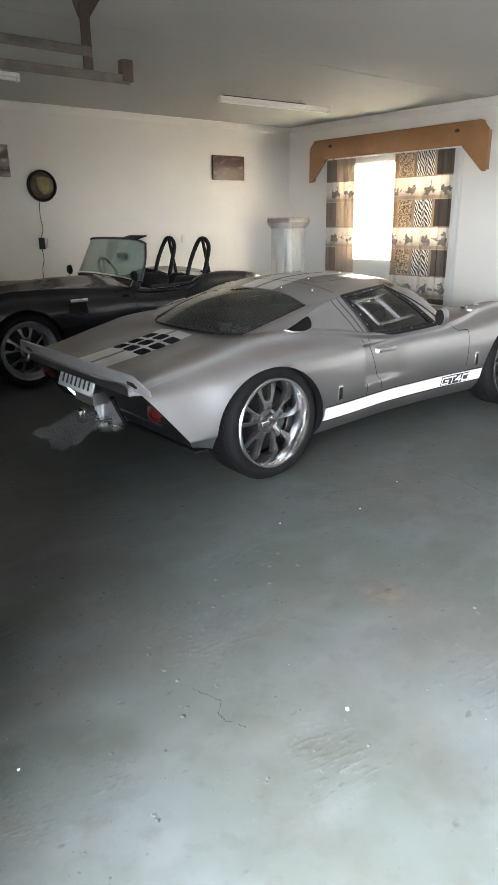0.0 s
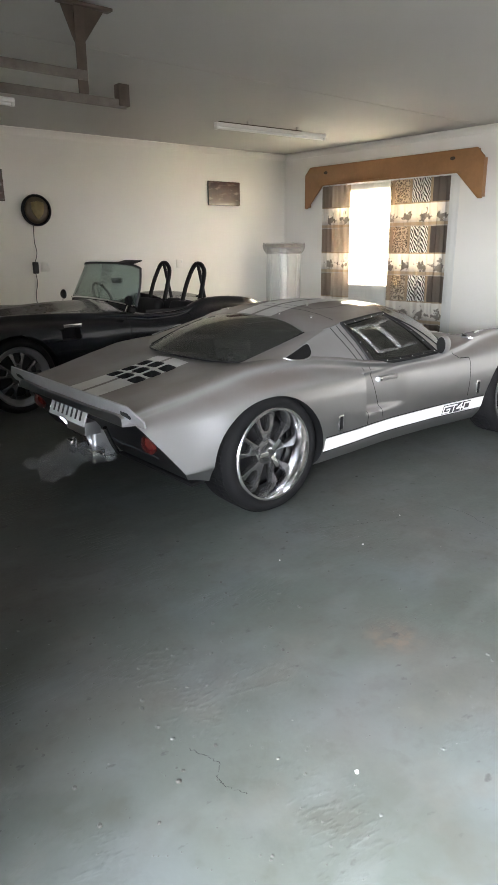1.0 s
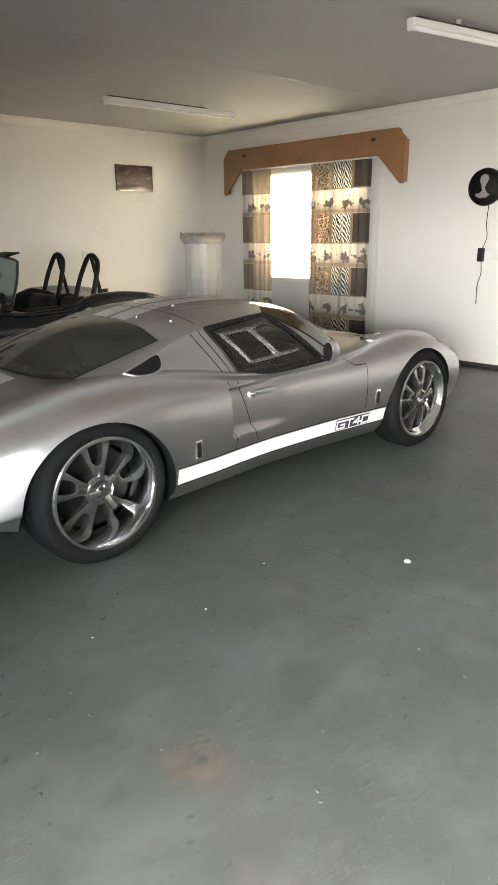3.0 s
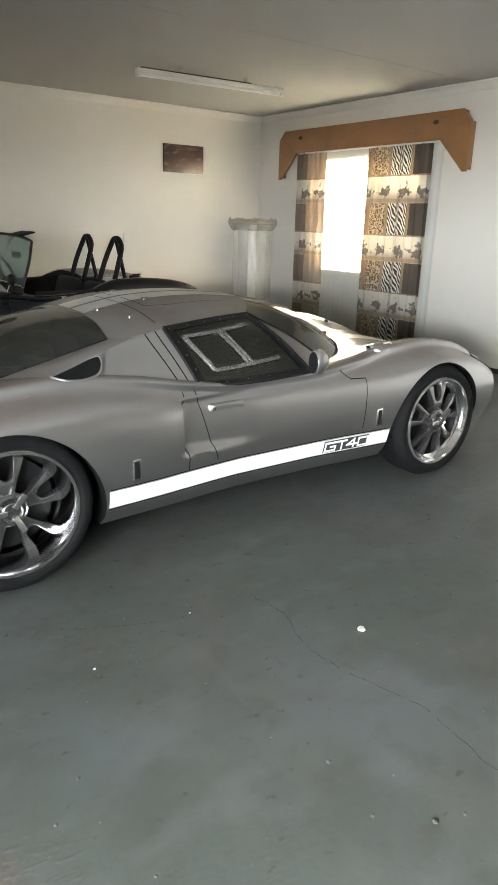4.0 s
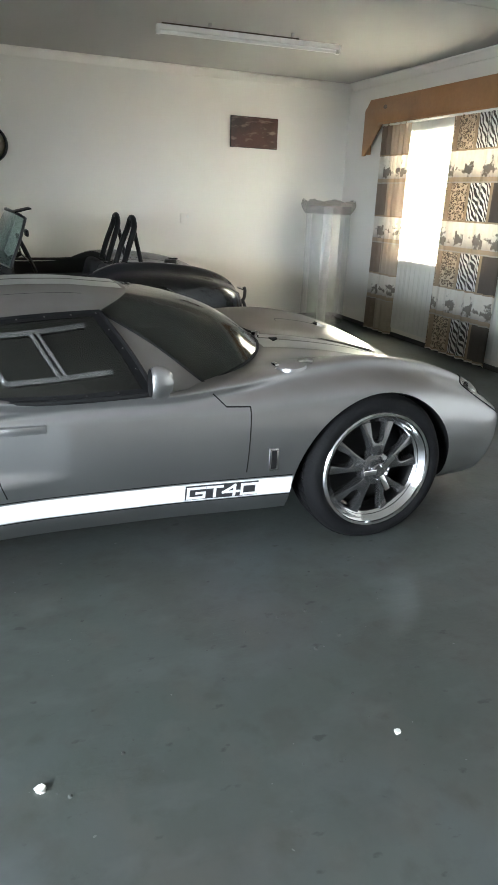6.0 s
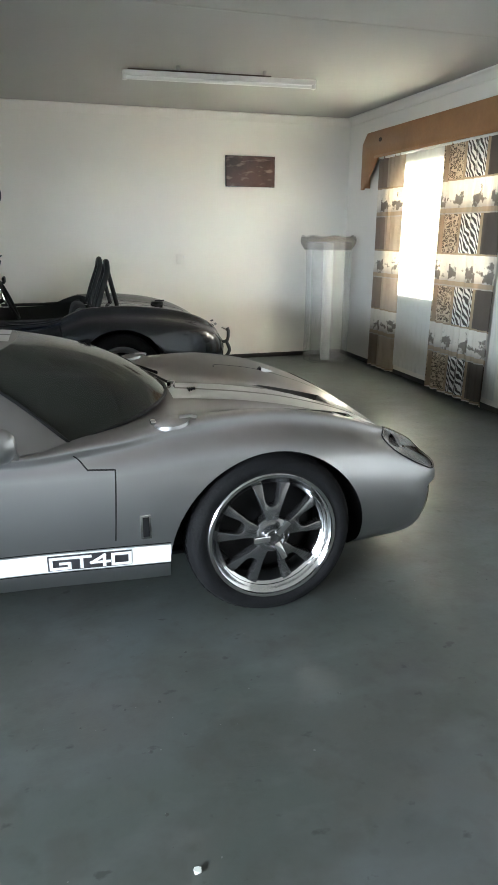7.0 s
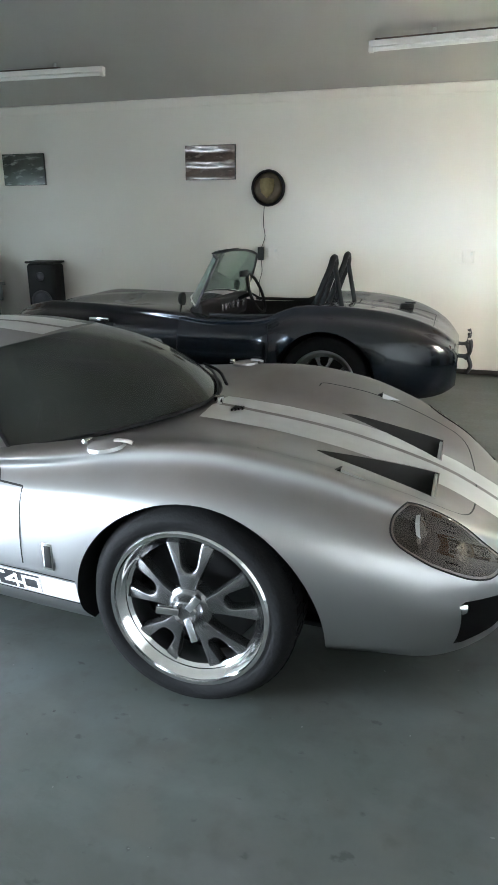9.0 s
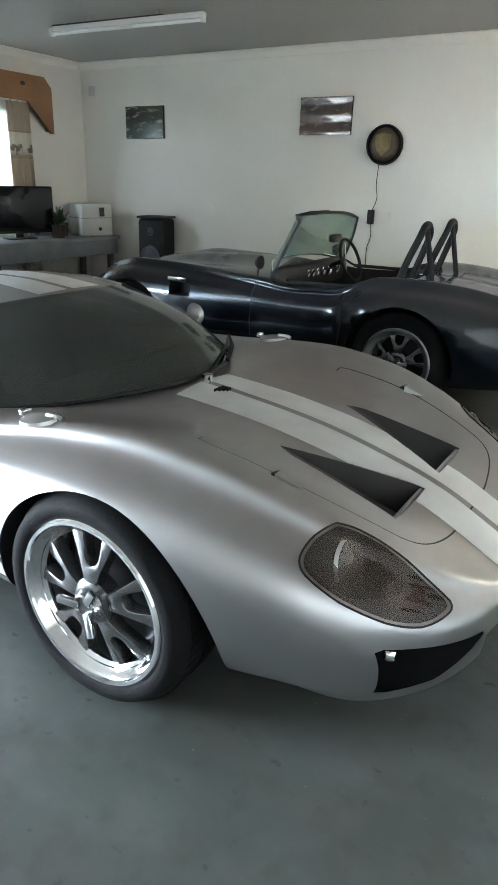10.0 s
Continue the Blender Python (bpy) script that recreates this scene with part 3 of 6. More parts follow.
def print_material(name, dark_column):
    """Patchwork curtain print: bands of fur markings between cream bands with dark blotches."""
    m = bpy.data.materials.new(name)
    m.use_nodes = True
    n, l = m.node_tree.nodes, m.node_tree.links
    n.remove(n["Principled BSDF"])
    tc, sep = n.new("ShaderNodeTexCoord"), n.new("ShaderNodeSeparateXYZ")
    l.new(tc.outputs["Object"], sep.inputs[0])

    def math_node(op, a, b=None):
        k = n.new("ShaderNodeMath")
        k.operation = op
        for s, v in zip(k.inputs, (a, b)):
            if v is None:
                continue
            if isinstance(v, (int, float)):
                s.default_value = v
            else:
                l.new(v, s)
        return k.outputs[0]

    def mixed(f, a, b):
        k = n.new("ShaderNodeMix")
        k.data_type = 'RGBA'
        l.new(f, k.inputs[0]) if not isinstance(f, float) else None
        for s, v in ((k.inputs[6], a), (k.inputs[7], b)):
            if isinstance(v, tuple):
                s.default_value = (*v, 1)
            else:
                l.new(v, s)
        return k.outputs[2]

    # leopard spots, zebra stripes, charcoal cloth
    vo = n.new("ShaderNodeTexVoronoi")
    vo.inputs["Scale"].default_value = 46
    l.new(tc.outputs["Object"], vo.inputs["Vector"])
    ring = math_node('LESS_THAN', math_node('ABSOLUTE', math_node('SUBTRACT', vo.outputs["Distance"], 0.38)), 0.12)
    spots = mixed(ring, (0.60, 0.49, 0.36), (0.13, 0.10, 0.075))
    wv, mp = n.new("ShaderNodeTexWave"), n.new("ShaderNodeMapping")
    wv.inputs["Scale"].default_value, wv.inputs["Distortion"].default_value, wv.inputs["Detail Scale"].default_value = 11.0, 5.0, 1.2
    mp.inputs["Rotation"].default_value = (radians(28), 0, 0)
    wv.bands_direction = 'Y'
    l.new(tc.outputs["Object"], mp.inputs[0]), l.new(mp.outputs[0], wv.inputs["Vector"])
    zebra = mixed(math_node('GREATER_THAN', wv.outputs["Fac"], 0.5), (0.76, 0.74, 0.70), (0.10, 0.09, 0.085))
    nz = n.new("ShaderNodeTexNoise")
    nz.inputs["Scale"].default_value, nz.inputs["Detail"].default_value = 9, 4
    l.new(tc.outputs["Object"], nz.inputs["Vector"])
    cream = mixed(math_node('MULTIPLY', nz.outputs["Fac"], 0.5), (0.80, 0.76, 0.69), (0.62, 0.55, 0.46))
    z = math_node('DIVIDE', math_node('ADD', sep.outputs[2], 0.245), 0.62)
    f = math_node('FRACT', z)
    band = math_node('GREATER_THAN', f, 0.46)
    # dark low shapes at the foot of each cream band
    nm = n.new("ShaderNodeTexNoise")
    nm.inputs["Scale"].default_value, nm.inputs["Detail"].default_value = 17, 4
    l.new(tc.outputs["Object"], nm.inputs["Vector"])
    low = math_node('SUBTRACT', math_node('ADD', nm.outputs["Fac"], -0.43), math_node('MULTIPLY', math_node('ABSOLUTE', math_node('SUBTRACT', f, 0.19)), 1.6))
    y = sep.outputs[1]
    herd = math_node('MULTIPLY', math_node('ABSOLUTE', math_node('SUBTRACT', math_node('FRACT', math_node('ADD', math_node('DIVIDE', y, 0.27), 0.2)), 0.5)), 0.5)
    soft = n.new("ShaderNodeMapRange")
    soft.inputs[1].default_value, soft.inputs[2].default_value, soft.inputs[4].default_value = -0.02, 0.07, 0.85
    l.new(math_node('ADD', math_node('SUBTRACT', low, herd), 0.12), soft.inputs[0])
    plain = n.new("ShaderNodeMapRange")
    plain.inputs[1].default_value, plain.inputs[2].default_value, plain.inputs[3].default_value, plain.inputs[4].default_value = 0.10, 0.24, 0.75, 0.0
    l.new(math_node('ADD', f, math_node('MULTIPLY', nz.outputs["Fac"], 0.08)), plain.inputs[0])
    ground = mixed(plain.outputs[0], cream, (0.36, 0.31, 0.26))
    scene_band = mixed(soft.outputs[0], ground, (0.17, 0.145, 0.12))
    # cream frames round each little scene
    rule = math_node('LESS_THAN', math_node('ABSOLUTE', math_node('SUBTRACT', f, 0.05)), 0.03)
    scene_band = mixed(rule, scene_band, (0.42, 0.33, 0.24))
    if dark_column:
        fur = mixed(math_node('GREATER_THAN', y, 0.58), zebra, spots)
        fur = mixed(math_node('LESS_THAN', y, 0.26), fur, (0.15, 0.125, 0.105))
        for at in (0.26, 0.58, 0.86):
            line = math_node('LESS_THAN', math_node('ABSOLUTE', math_node('SUBTRACT', y, at)), 0.016)
            fur = mixed(line, fur, (0.40, 0.30, 0.21))
    else:
        fur = mixed(math_node('GREATER_THAN', y, 0.34), (0.46, 0.38, 0.30), (0.27, 0.215, 0.17))
    colour = mixed(band, scene_band, fur)
    edge = math_node('LESS_THAN', math_node('ABSOLUTE', math_node('SUBTRACT', f, 0.46)), 0.012)
    colour = mixed(edge, colour, (0.40, 0.31, 0.22))
    df, tl, mx = n.new("ShaderNodeBsdfDiffuse"), n.new("ShaderNodeBsdfTranslucent"), n.new("ShaderNodeMixShader")
    mx.inputs[0].default_value = 0.27
    l.new(colour, df.inputs[0]), l.new(colour, tl.inputs[0])
    l.new(df.outputs[0], mx.inputs[1]), l.new(tl.outputs[0], mx.inputs[2]), l.new(mx.outputs[0], n["Material Output"].inputs[0])
    return m


PRINT_WIDE, PRINT_NARROW = print_material("patchwork_print_wide", True), print_material("patchwork_print_narrow", False)


def drape(name, y0, y1, z0, z1, x, material, folds, depth, label, seed, west=False):
    rnd = random.Random(seed)
    ph = [rnd.uniform(0, 6.28) for _ in range(4)]

    def fn(u, v):
        y = (y1 - y0) * u
        a = u * folds * 2 * math.pi
        wav = math.sin(a + ph[0]) + 0.45 * math.sin(2.3 * a + ph[1]) + 0.3 * math.sin(0.6 * a + ph[2] + 2.0 * v)
        return ((-1 if not west else 1) * depth * wav * (0.55 + 0.45 * (1 - v)), y, z0 + (z1 - z0) * v)
    ob = solo(name, sheet(fn, int(folds * 14), 16), material, label, "curtain", pose(x, y0, 0), "curtains")
    mod = ob.modifiers.new("cloth", 'SOLIDIFY')
    mod.thickness = 0.0015
    return ob


drape("curtain", 5.27, 6.17, 0.02, 2.215, X_EAST - 0.045, PRINT_WIDE, 7, 0.018, "printed patchwork curtain with fur markings in brown, black and cream", 3)
drape("curtain", 6.87, 7.40, 0.02, 2.215, X_EAST - 0.045, PRINT_NARROW, 5, 0.022, "brown and cream printed patchwork curtain, bunched", 5)
drape("net_curtain", 5.16, 7.38, 0.10, 2.21, X_EAST - 0.012, SHEER, 26, 0.003, "sheer white net curtain glowing with daylight", 8)
drape("curtain", 4.95, 5.6, 0.3, 2.215, X_WEST + 0.05, PRINT_NARROW, 5, 0.02, "brown and cream printed patchwork curtain, bunched", 11, True)
drape("curtain", 7.05, 7.36, 0.3, 2.215, X_WEST + 0.05, PRINT_NARROW, 4, 0.02, "brown printed patchwork curtain, bunched", 12, True)
drape("net_curtain", 5.0, 7.3, 0.6, 2.21, X_WEST + 0.015, SHEER, 24, 0.006, "sheer white net curtain glowing with daylight", 13, True)


def batten_lamp(m):
    """Fluorescent batten: tray, end caps and one tube."""
    b = thing("ceiling_lamp", "white fluorescent batten lamp, switched off, on the ceiling", "ceiling lamp", m, "ceiling lamps")
    for x in (-0.35, 0.35):
        part("mount", box(x - 0.012, x + 0.012, -0.012, 0.012, -0.038, -0.001, 0.002), CEIL, b)
    # dark strip in place of the shadow between tray and ceiling
    part("backing", box(-0.74, 0.40, -0.031, 0.031, -0.047, -0.0375, 0.003), BRACKET, b, "dark strip drawn for the shadow line above the tray")
    part("tray", box(-0.78, 0.78, -0.030, 0.030, -0.086, -0.0475, 0.006), LAMP_WHITE, b)
    part("tube", tube([(-0.75, 0, -0.098), (0.75, 0, -0.098)], 0.014, 12), TUBE_GLASS, b)
    for s in (-1, 1):
        part("lamp_holder", box(s * 0.765 - 0.016, s * 0.765 + 0.016, -0.022, 0.022, -0.116, -0.074, 0.005), LAMP_WHITE, b)
    return b


lamp = batten_lamp(pose(5.765, 6.28, Z_CEIL - 0.007, 0, 0, -4))
copy_thing(lamp, pose(2.10, 6.45, Z_CEIL - 0.007, 0, 0, 2))
copy_thing(lamp, pose(5.84, 2.92, Z_CEIL - 0.007, 0, 0, -12))


def door_track():
    """Overhead track of the closed door, hung from the ceiling on a bracket."""
    t = thing("door_track", "brown steel overhead garage door track with ceiling hanger", "door track")
    y = 4.10
    for z, x1 in ((2.335, 2.30), (2.215, 2.54)):
        bm = box(X_WEST + 0.001, x1, y - 0.022, y + 0.022, z - 0.022, z + 0.022, 0.004)
        box(X_WEST + 0.001, x1 - 0.004, y - 0.026, y - 0.022, z - 0.030, z - 0.014, 0.001, bm=bm)
        part("rail", bm, STEEL, t)
    part("hanger", box(2.25, 2.31, y - 0.006, y + 0.006, 2.195, 2.692, 0.002), BRACKET, t)
    part("hanger_plate", box(2.16, 2.48, y - 0.03, y + 0.03, 2.676, 2.692, 0.002), BRACKET, t)
    part("gusset", slab([(2.18, 2.674), (2.44, 2.674), (2.31, 2.50), (2.25, 2.50)], -0.004, 0.004, Matrix(((1, 0, 0, 0), (0, 0, -1, y + 0.011), (0, 1, 0, 0), (0, 0, 0, 1)))), BRACKET, t)
    part("end_stop", box(2.49, 2.56, y - 0.03, y + 0.03, 2.20, 2.32, 0.005), BRACKET, t, "brown end stop")
    return t


door_track()


# ---- pictures and wall lamps ----
def picture_material(name, dark, mid, light, scale):
    m = mat(name, dark, 0.20, 0, 0.3, scale, 0, 40, second=mid, amount=0.9, coat=1.0)
    n, l = m.node_tree.nodes, m.node_tree.links
    b = n["Principled BSDF"]
    src = b.inputs["Base Color"].links[0].from_socket
    tc, mp, nz, rg, mx = (n.new("ShaderNode" + k) for k in ("TexCoord", "Mapping", "TexNoise", "MapRange", "Mix"))
    mx.data_type = 'RGBA'
    mp.inputs["Scale"].default_value = (1, 1, 3.0)
    nz.inputs["Scale"].default_value = 7
    b.inputs["Coat Roughness"].default_value = 0.03
    rg.inputs[1].default_value, rg.inputs[2].default_value = 0.56, 0.72
    mx.inputs[7].default_value = (*light, 1)
    l.new(tc.outputs["Object"], mp.inputs[0]), l.new(mp.outputs[0], nz.inputs["Vector"]), l.new(nz.outputs["Fac"], rg.inputs[0])
    l.new(rg.outputs[0], mx.inputs[0]), l.new(src, mx.inputs[6]), l.new(mx.outputs[2], b.inputs["Base Color"])
    return m


def picture(x0, x1, z0, z1, material, label, ripple=False):
    p = thing("picture", label, "picture", pose((x0 + x1) / 2, Y_NORTH, (z0 + z1) / 2), "wall pictures")
    w, h = (x1 - x0) / 2, (z1 - z0) / 2
    part("backing", box(-w, w, -0.018, -0.002, -h, h, 0.002), BLACK, p)
    part("print", sheet(lambda u, v: (-w + 0.003 + (2 * w - 0.006) * u, -0.026 - 0.0045 * (1 if ripple else 0.1) * math.sin(4.3 * math.pi * (v + 0.05 * math.sin(3 * u))) * (0.8 + 0.4 * math.sin(4 * u)), -h + 0.003 + (2 * h - 0.006) * v), 16, 60), material, p)
    return p


picture(6.325, 6.902, 1.947, 2.271, picture_material("dark_red_print", (0.045, 0.03, 0.027), (0.11, 0.055, 0.045), (0.22, 0.15, 0.125), 3), "dark reddish print of a racing scene, unframed")
picture(2.849, 3.406, 1.911, 2.251, picture_material("brown_gloss_print", (0.06, 0.045, 0.04), (0.14, 0.10, 0.085), (0.30, 0.25, 0.22), 4), "glossy dark brown print, rippled, with bright reflections", True)
picture(0.591, 1.137, 1.890, 2.226, picture_material("green_grey_print", (0.03, 0.04, 0.035), (0.08, 0.10, 0.09), (0.38, 0.42, 0.40), 4), "dark grey-green print of a car")


def wall_disc(m, rim, face, motif, label, outline):
    """Round domed wall lamp with a lead, an inline switch box and a lower lead."""
    d = thing("wall_lamp", label, "wall lamp", m, "round wall lamps")
    turn = pose(0, 0, 0, 90, 0, 0)
    part("rim", lathe([(0.150, 0.002), (0.176, 0.002), (0.180, 0.03), (0.172, 0.06), (0.160, 0.066), (0.152, 0.05)], 56, turn), rim, d)
    part("face", lathe([(0.151, 0.03), (0.14, 0.046), (0.10, 0.062), (0.05, 0.070), (0.0, 0.072)], 56, turn), face, d)
    bm = slab(outline,
              0.058, 0.078, turn, bevel=0.004)
    part("motif", bm, motif, d)
    return d


SHIELD = [(-0.075, 0.085), (0.0, 0.10), (0.075, 0.085), (0.078, 0.02), (0.06, -0.045), (0.0, -0.105), (-0.06, -0.045), (-0.078, 0.02)]
CURL = [(-0.085, -0.085), (-0.03, -0.105), (0.03, -0.10), (0.065, -0.075), (0.035, -0.05), (0.012, -0.01), (0.03, 0.03), (0.05, 0.075), (0.035, 0.11), (0.0, 0.12), (-0.035, 0.10), (-0.042, 0.055), (-0.022, 0.01), (-0.012, -0.035), (-0.04, -0.055), (-0.08, -0.06)]
GOLD = mat("dull_gold", (0.26, 0.20, 0.095), 0.4, 0.7, 0.3, 14)
BROWN_FACE = mat("brown_lamp_face", (0.13, 0.10, 0.065), 0.35, 0.3, 0.3, 12, coat=0.4)
MOTIF_GREY = mat("pale_motif", (0.42, 0.40, 0.37), 0.4, 0.2, 0.3, 14)
wall_disc(pose(3.764, Y_NORTH, 1.821), BLACK, BROWN_FACE, GOLD, "round black-rimmed wall lamp, brown face, dull gold emblem", SHIELD)
wall_disc(pose(X_EAST, 3.892, 1.82, 0, 0, -90), BLACK, BLACK, MOTIF_GREY, "round black wall lamp with pale grey emblem", CURL)


def lead(m, flip, label):
    c = thing("lamp_cable", label, "cable", m, "lamp cables")
    part("upper_lead", tube(spline([(0, -0.01, -0.16), (-0.008 * flip, -0.008, -0.35), (0.01 * flip, -0.008, -0.48), (-0.03 * flip, -0.012, -0.60)], 14), 0.004, 6), CABLE, c)
    part("switch_box", box(-0.03 * flip - 0.032, -0.03 * flip + 0.032, -0.045, -0.004, -0.72, -0.585, 0.006), CABLE, c)
    part("lower_lead", tube(spline([(-0.03 * flip, -0.01, -0.71), (-0.02 * flip, -0.008, -0.84), (-0.05 * flip, -0.008, -0.96), (-0.045 * flip, -0.01, -1.15)], 14), 0.004, 6), CABLE, c)
    return c


lead(pose(3.764 - 0.045, Y_NORTH, 1.821), 1, "black lamp lead with inline box hanging on the wall")
lead(pose(X_EAST, 3.85, 1.82, 0, 0, -90), 1, "black lamp lead with inline box hanging on the wall")


def socket(m):
    s = thing("wall_socket", "flush off-white wall socket plate", "wall socket", m, "wall sockets")
    part("plate", box(-0.055, 0.055, -0.012, -0.001, -0.055, 0.055, 0.004), WALL, s)
    part("rocker", box(0.015, 0.04, -0.017, -0.0125, 0.01, 0.04, 0.002), LAMP_WHITE, s)
    return s


sk = socket(pose(3.82, Y_NORTH, 1.175))
copy_thing(sk, pose(1.745, Y_NORTH, 1.155))
copy_thing(sk, pose(5.80, Y_NORTH, 1.165))
copy_thing(sk, pose(X_EAST, 3.76, 1.175, 0, 0, -90))


# ---- cars ----
def wheel(parent, x, side, radius, wide, rim_r, face_v, rim_mat, spoke_mat, axle_z, tread=True, dish=0.02, step=0.045):
    """One wheel: tyre, deep rim, ten broad spokes in pairs, hub and three-eared spinner. side: -1 right, 1 left."""
    w = new("wheel")
    w.parent = parent
    w.empty_display_size = 0.1
    w.matrix_basis = Matrix.Translation((x, side * face_v, axle_z)) @ Matrix(((1, 0, 0, 0), (0, 0, side, 0), (0, 1, 0, 0), (0, 0, 0, 1)))
    # local z points outwards from the car
    s = radius - rim_r
    prof = [(rim_r - 0.004, -0.012), (rim_r + 0.010, 0.004), (rim_r + s * 0.35, 0.014), (rim_r + s * 0.70, 0.008), (radius - 0.012, -0.014), (radius - 0.002, -0.03),
            (radius, -0.05), (radius, -wide + 0.05), (radius - 0.003, -wide + 0.03), (radius - 0.014, -wide + 0.012), (rim_r + s * 0.4, -wide), (rim_r - 0.004, -wide + 0.02)]
    bm = lathe(prof, 72)
    part("tyre", bm, RUBBER, w, smooth=80)
    if tread:
        tb = bmesh.new()
        for k in range(60):
            a = 2 * math.pi * k / 60
            for z0, z1, da in ((-0.026, -0.085, 0.03), (-0.095, -0.16, -0.03)):
                own = box(radius - 0.004, radius + 0.0025, -0.011, 0.011, z1, z0 - 0.012, 0)
                for v in own.verts:
                    v.co.y += da * (v.co.z - z0) * 8 * 0.11
                own.transform(pose(0, 0, 0, 0, 0, math.degrees(a)))
                merge(tb, own)
        part("tread", tb, RUBBER, w)
    r = rim_r
    barrel = [(r + 0.006, -0.006), (r + 0.008, 0.004), (r + 0.002, 0.010), (r - 0.009, 0.009), (r - 0.012, 0.002)]
    # polished steps down to the spoke ring
    for f0, f1 in ((0.30, 0.36), (0.62, 0.66), (0.95, 1.0)):
        barrel += [(r - 0.012 - 0.034 * f0, 0.002 - step * (f0 - 0.05)), (r - 0.012 - 0.034 * f1, 0.002 - step * f1)]
    barrel += [(r - 0.047, -step - 0.04), (r - 0.048, -0.17), (r - 0.048, -wide + 0.03)]
    part("rim", lathe(barrel, 72), rim_mat, w, smooth=22)
    part("brake", lathe([(0, -0.135), (r - 0.06, -0.135), (r - 0.06, -0.15), (0, -0.15)], 40), BLACK, w)
    # five wedge spokes, each with a round-bottomed slot open to the rim
    ri, ro, drop = 0.050, r - 0.0465, -dish
    half = [(ri, 0.021), (0.10, 0.034), (ro, 0.080), (ro, 0.036), (0.146, 0.028), (0.130, 0.023), (0.120, 0.013), (0.117, 0.0)]
    out = [(x_, -y_) for x_, y_ in half] + [(x_, y_) for x_, y_ in half[-2::-1]]
    for k in range(5):
        own = slab(out, -0.046, 0.0, bevel=0.004)
        for v in own.verts:
            v.co.z += drop - 0.016 - 0.16 * max(0, v.co.x - 0.08)
        own.transform(pose(0, 0, 0, 0, 0, 72 * k + 90))
        part("spoke", own, spoke_mat, w, smooth=30)
    part("hub", lathe([(0.075, -0.07 - dish), (0.072, -0.022 - dish), (0.06, -0.012 - dish), (0.048, -0.010 - dish), (0.043, 0.0 - dish), (0.041, 0.014 - dish), (0.036, 0.018 - dish), (0.03, 0.010 - dish), (0, 0.008 - dish)], 40), spoke_mat, w)
    ears = bmesh.new()
    for k in range(3):
        own = box(0.018, 0.088, -0.0125, 0.0125, -0.006, 0.010, 0.004)
        for v in own.verts:
            v.co.z += max(0, v.co.x - 0.03) * 0.25
        own.transform(pose(0, 0, 0.010 - dish, 0, 0, 120 * k + 55))
        merge(ears, own)
    part("spinner", ears, CHROME, w)
    return w


def loft(stations, rows, n_len, n_side, dent=None, lean=lambda u: 0.13):
    """A closed car body from smooth curves of widths and heights along its length (x ahead, y to the left)."""
    names = ("w", "zw", "zf", "vf", "z4", "zc", "zb", "tk")
    f = {k: smoothly(stations, r) for k, r in zip(names, rows)}
    u0, u1 = stations[0], stations[-1]
    bm, rings = bmesh.new(), []
    us = [u0 + (u1 - u0) * i / n_len for i in range(n_len + 1)]
    us = us[:-4] + [us[-5] + (u1 - us[-5]) * math.sin(k / 8 * math.pi / 2) for k in range(1, 9)]
    for u in us:
        w, zw, zf, vf, z4, zc_, zb, tk = (f[k](u) for k in names)
        mid = zw + 0.62 * (zf - zw)
        ctrl = [(w - min(tk, 0.4 * w), zb), (w - min(0.34 * tk, 0.15 * w), zb + min(0.09, (zw - zb) * 0.5)), (w, zw), (w - lean(u) * (w - vf), mid), (vf + 0.35 * (w - vf) * 0.9, zf - 0.16 * (zf - zw)),
                (vf, zf), (0.52 * vf, z4), (0.0, zc_)]
        half = [(0.0, zb)] + [tuple(p) for p in spline([(a, b, 0) for a, b in ctrl], n_side)]
        half = [(p[0], p[1]) for p in half]
        if dent:
            half = [dent(u, v, z) for v, z in half]
        ring = [bm.verts.new((u, v, z)) for v, z in half]
        ring += [bm.verts.new((u, -v, z)) for v, z in half[-2:0:-1]]
        rings.append(ring)
    k = len(rings[0])
    for a, b in zip(rings, rings[1:]):
        for i in range(k):
            j = (i + 1) % k
            bm.faces.new((a[i], a[j], b[j], b[i]))
    bm.faces.new(rings[0][::-1]), bm.faces.new(rings[-1])
    bmesh.ops.recalc_face_normals(bm, faces=bm.faces)
    return bm


def flip(points):
    return [(x, -y, z) for x, y, z in points]


def arch(x, z, r, side, inner=0.55, tall=1.0):
    return lathe([(0, 0), (r, 0), (r, 0.6), (0, 0.6)], 72, Matrix.Translation((x, side * inner, z)) @ Matrix.Diagonal((1, 1, tall, 1)) @ Matrix(((1, 0, 0, 0), (0, 0, side, 0), (0, 1, 0, 0), (0, 0, 0, 1))))


LAMP_BOWL = mat("brownish_lamp_bowl", (0.17, 0.135, 0.115), 0.22, 0.7, 0.3, 7, second=(0.02, 0.016, 0.014), amount=0.9)
DUCT = mat("dusty_black_duct", (0.035, 0.032, 0.03), 0.7, 0, 0.3, 6, dust=0.4)


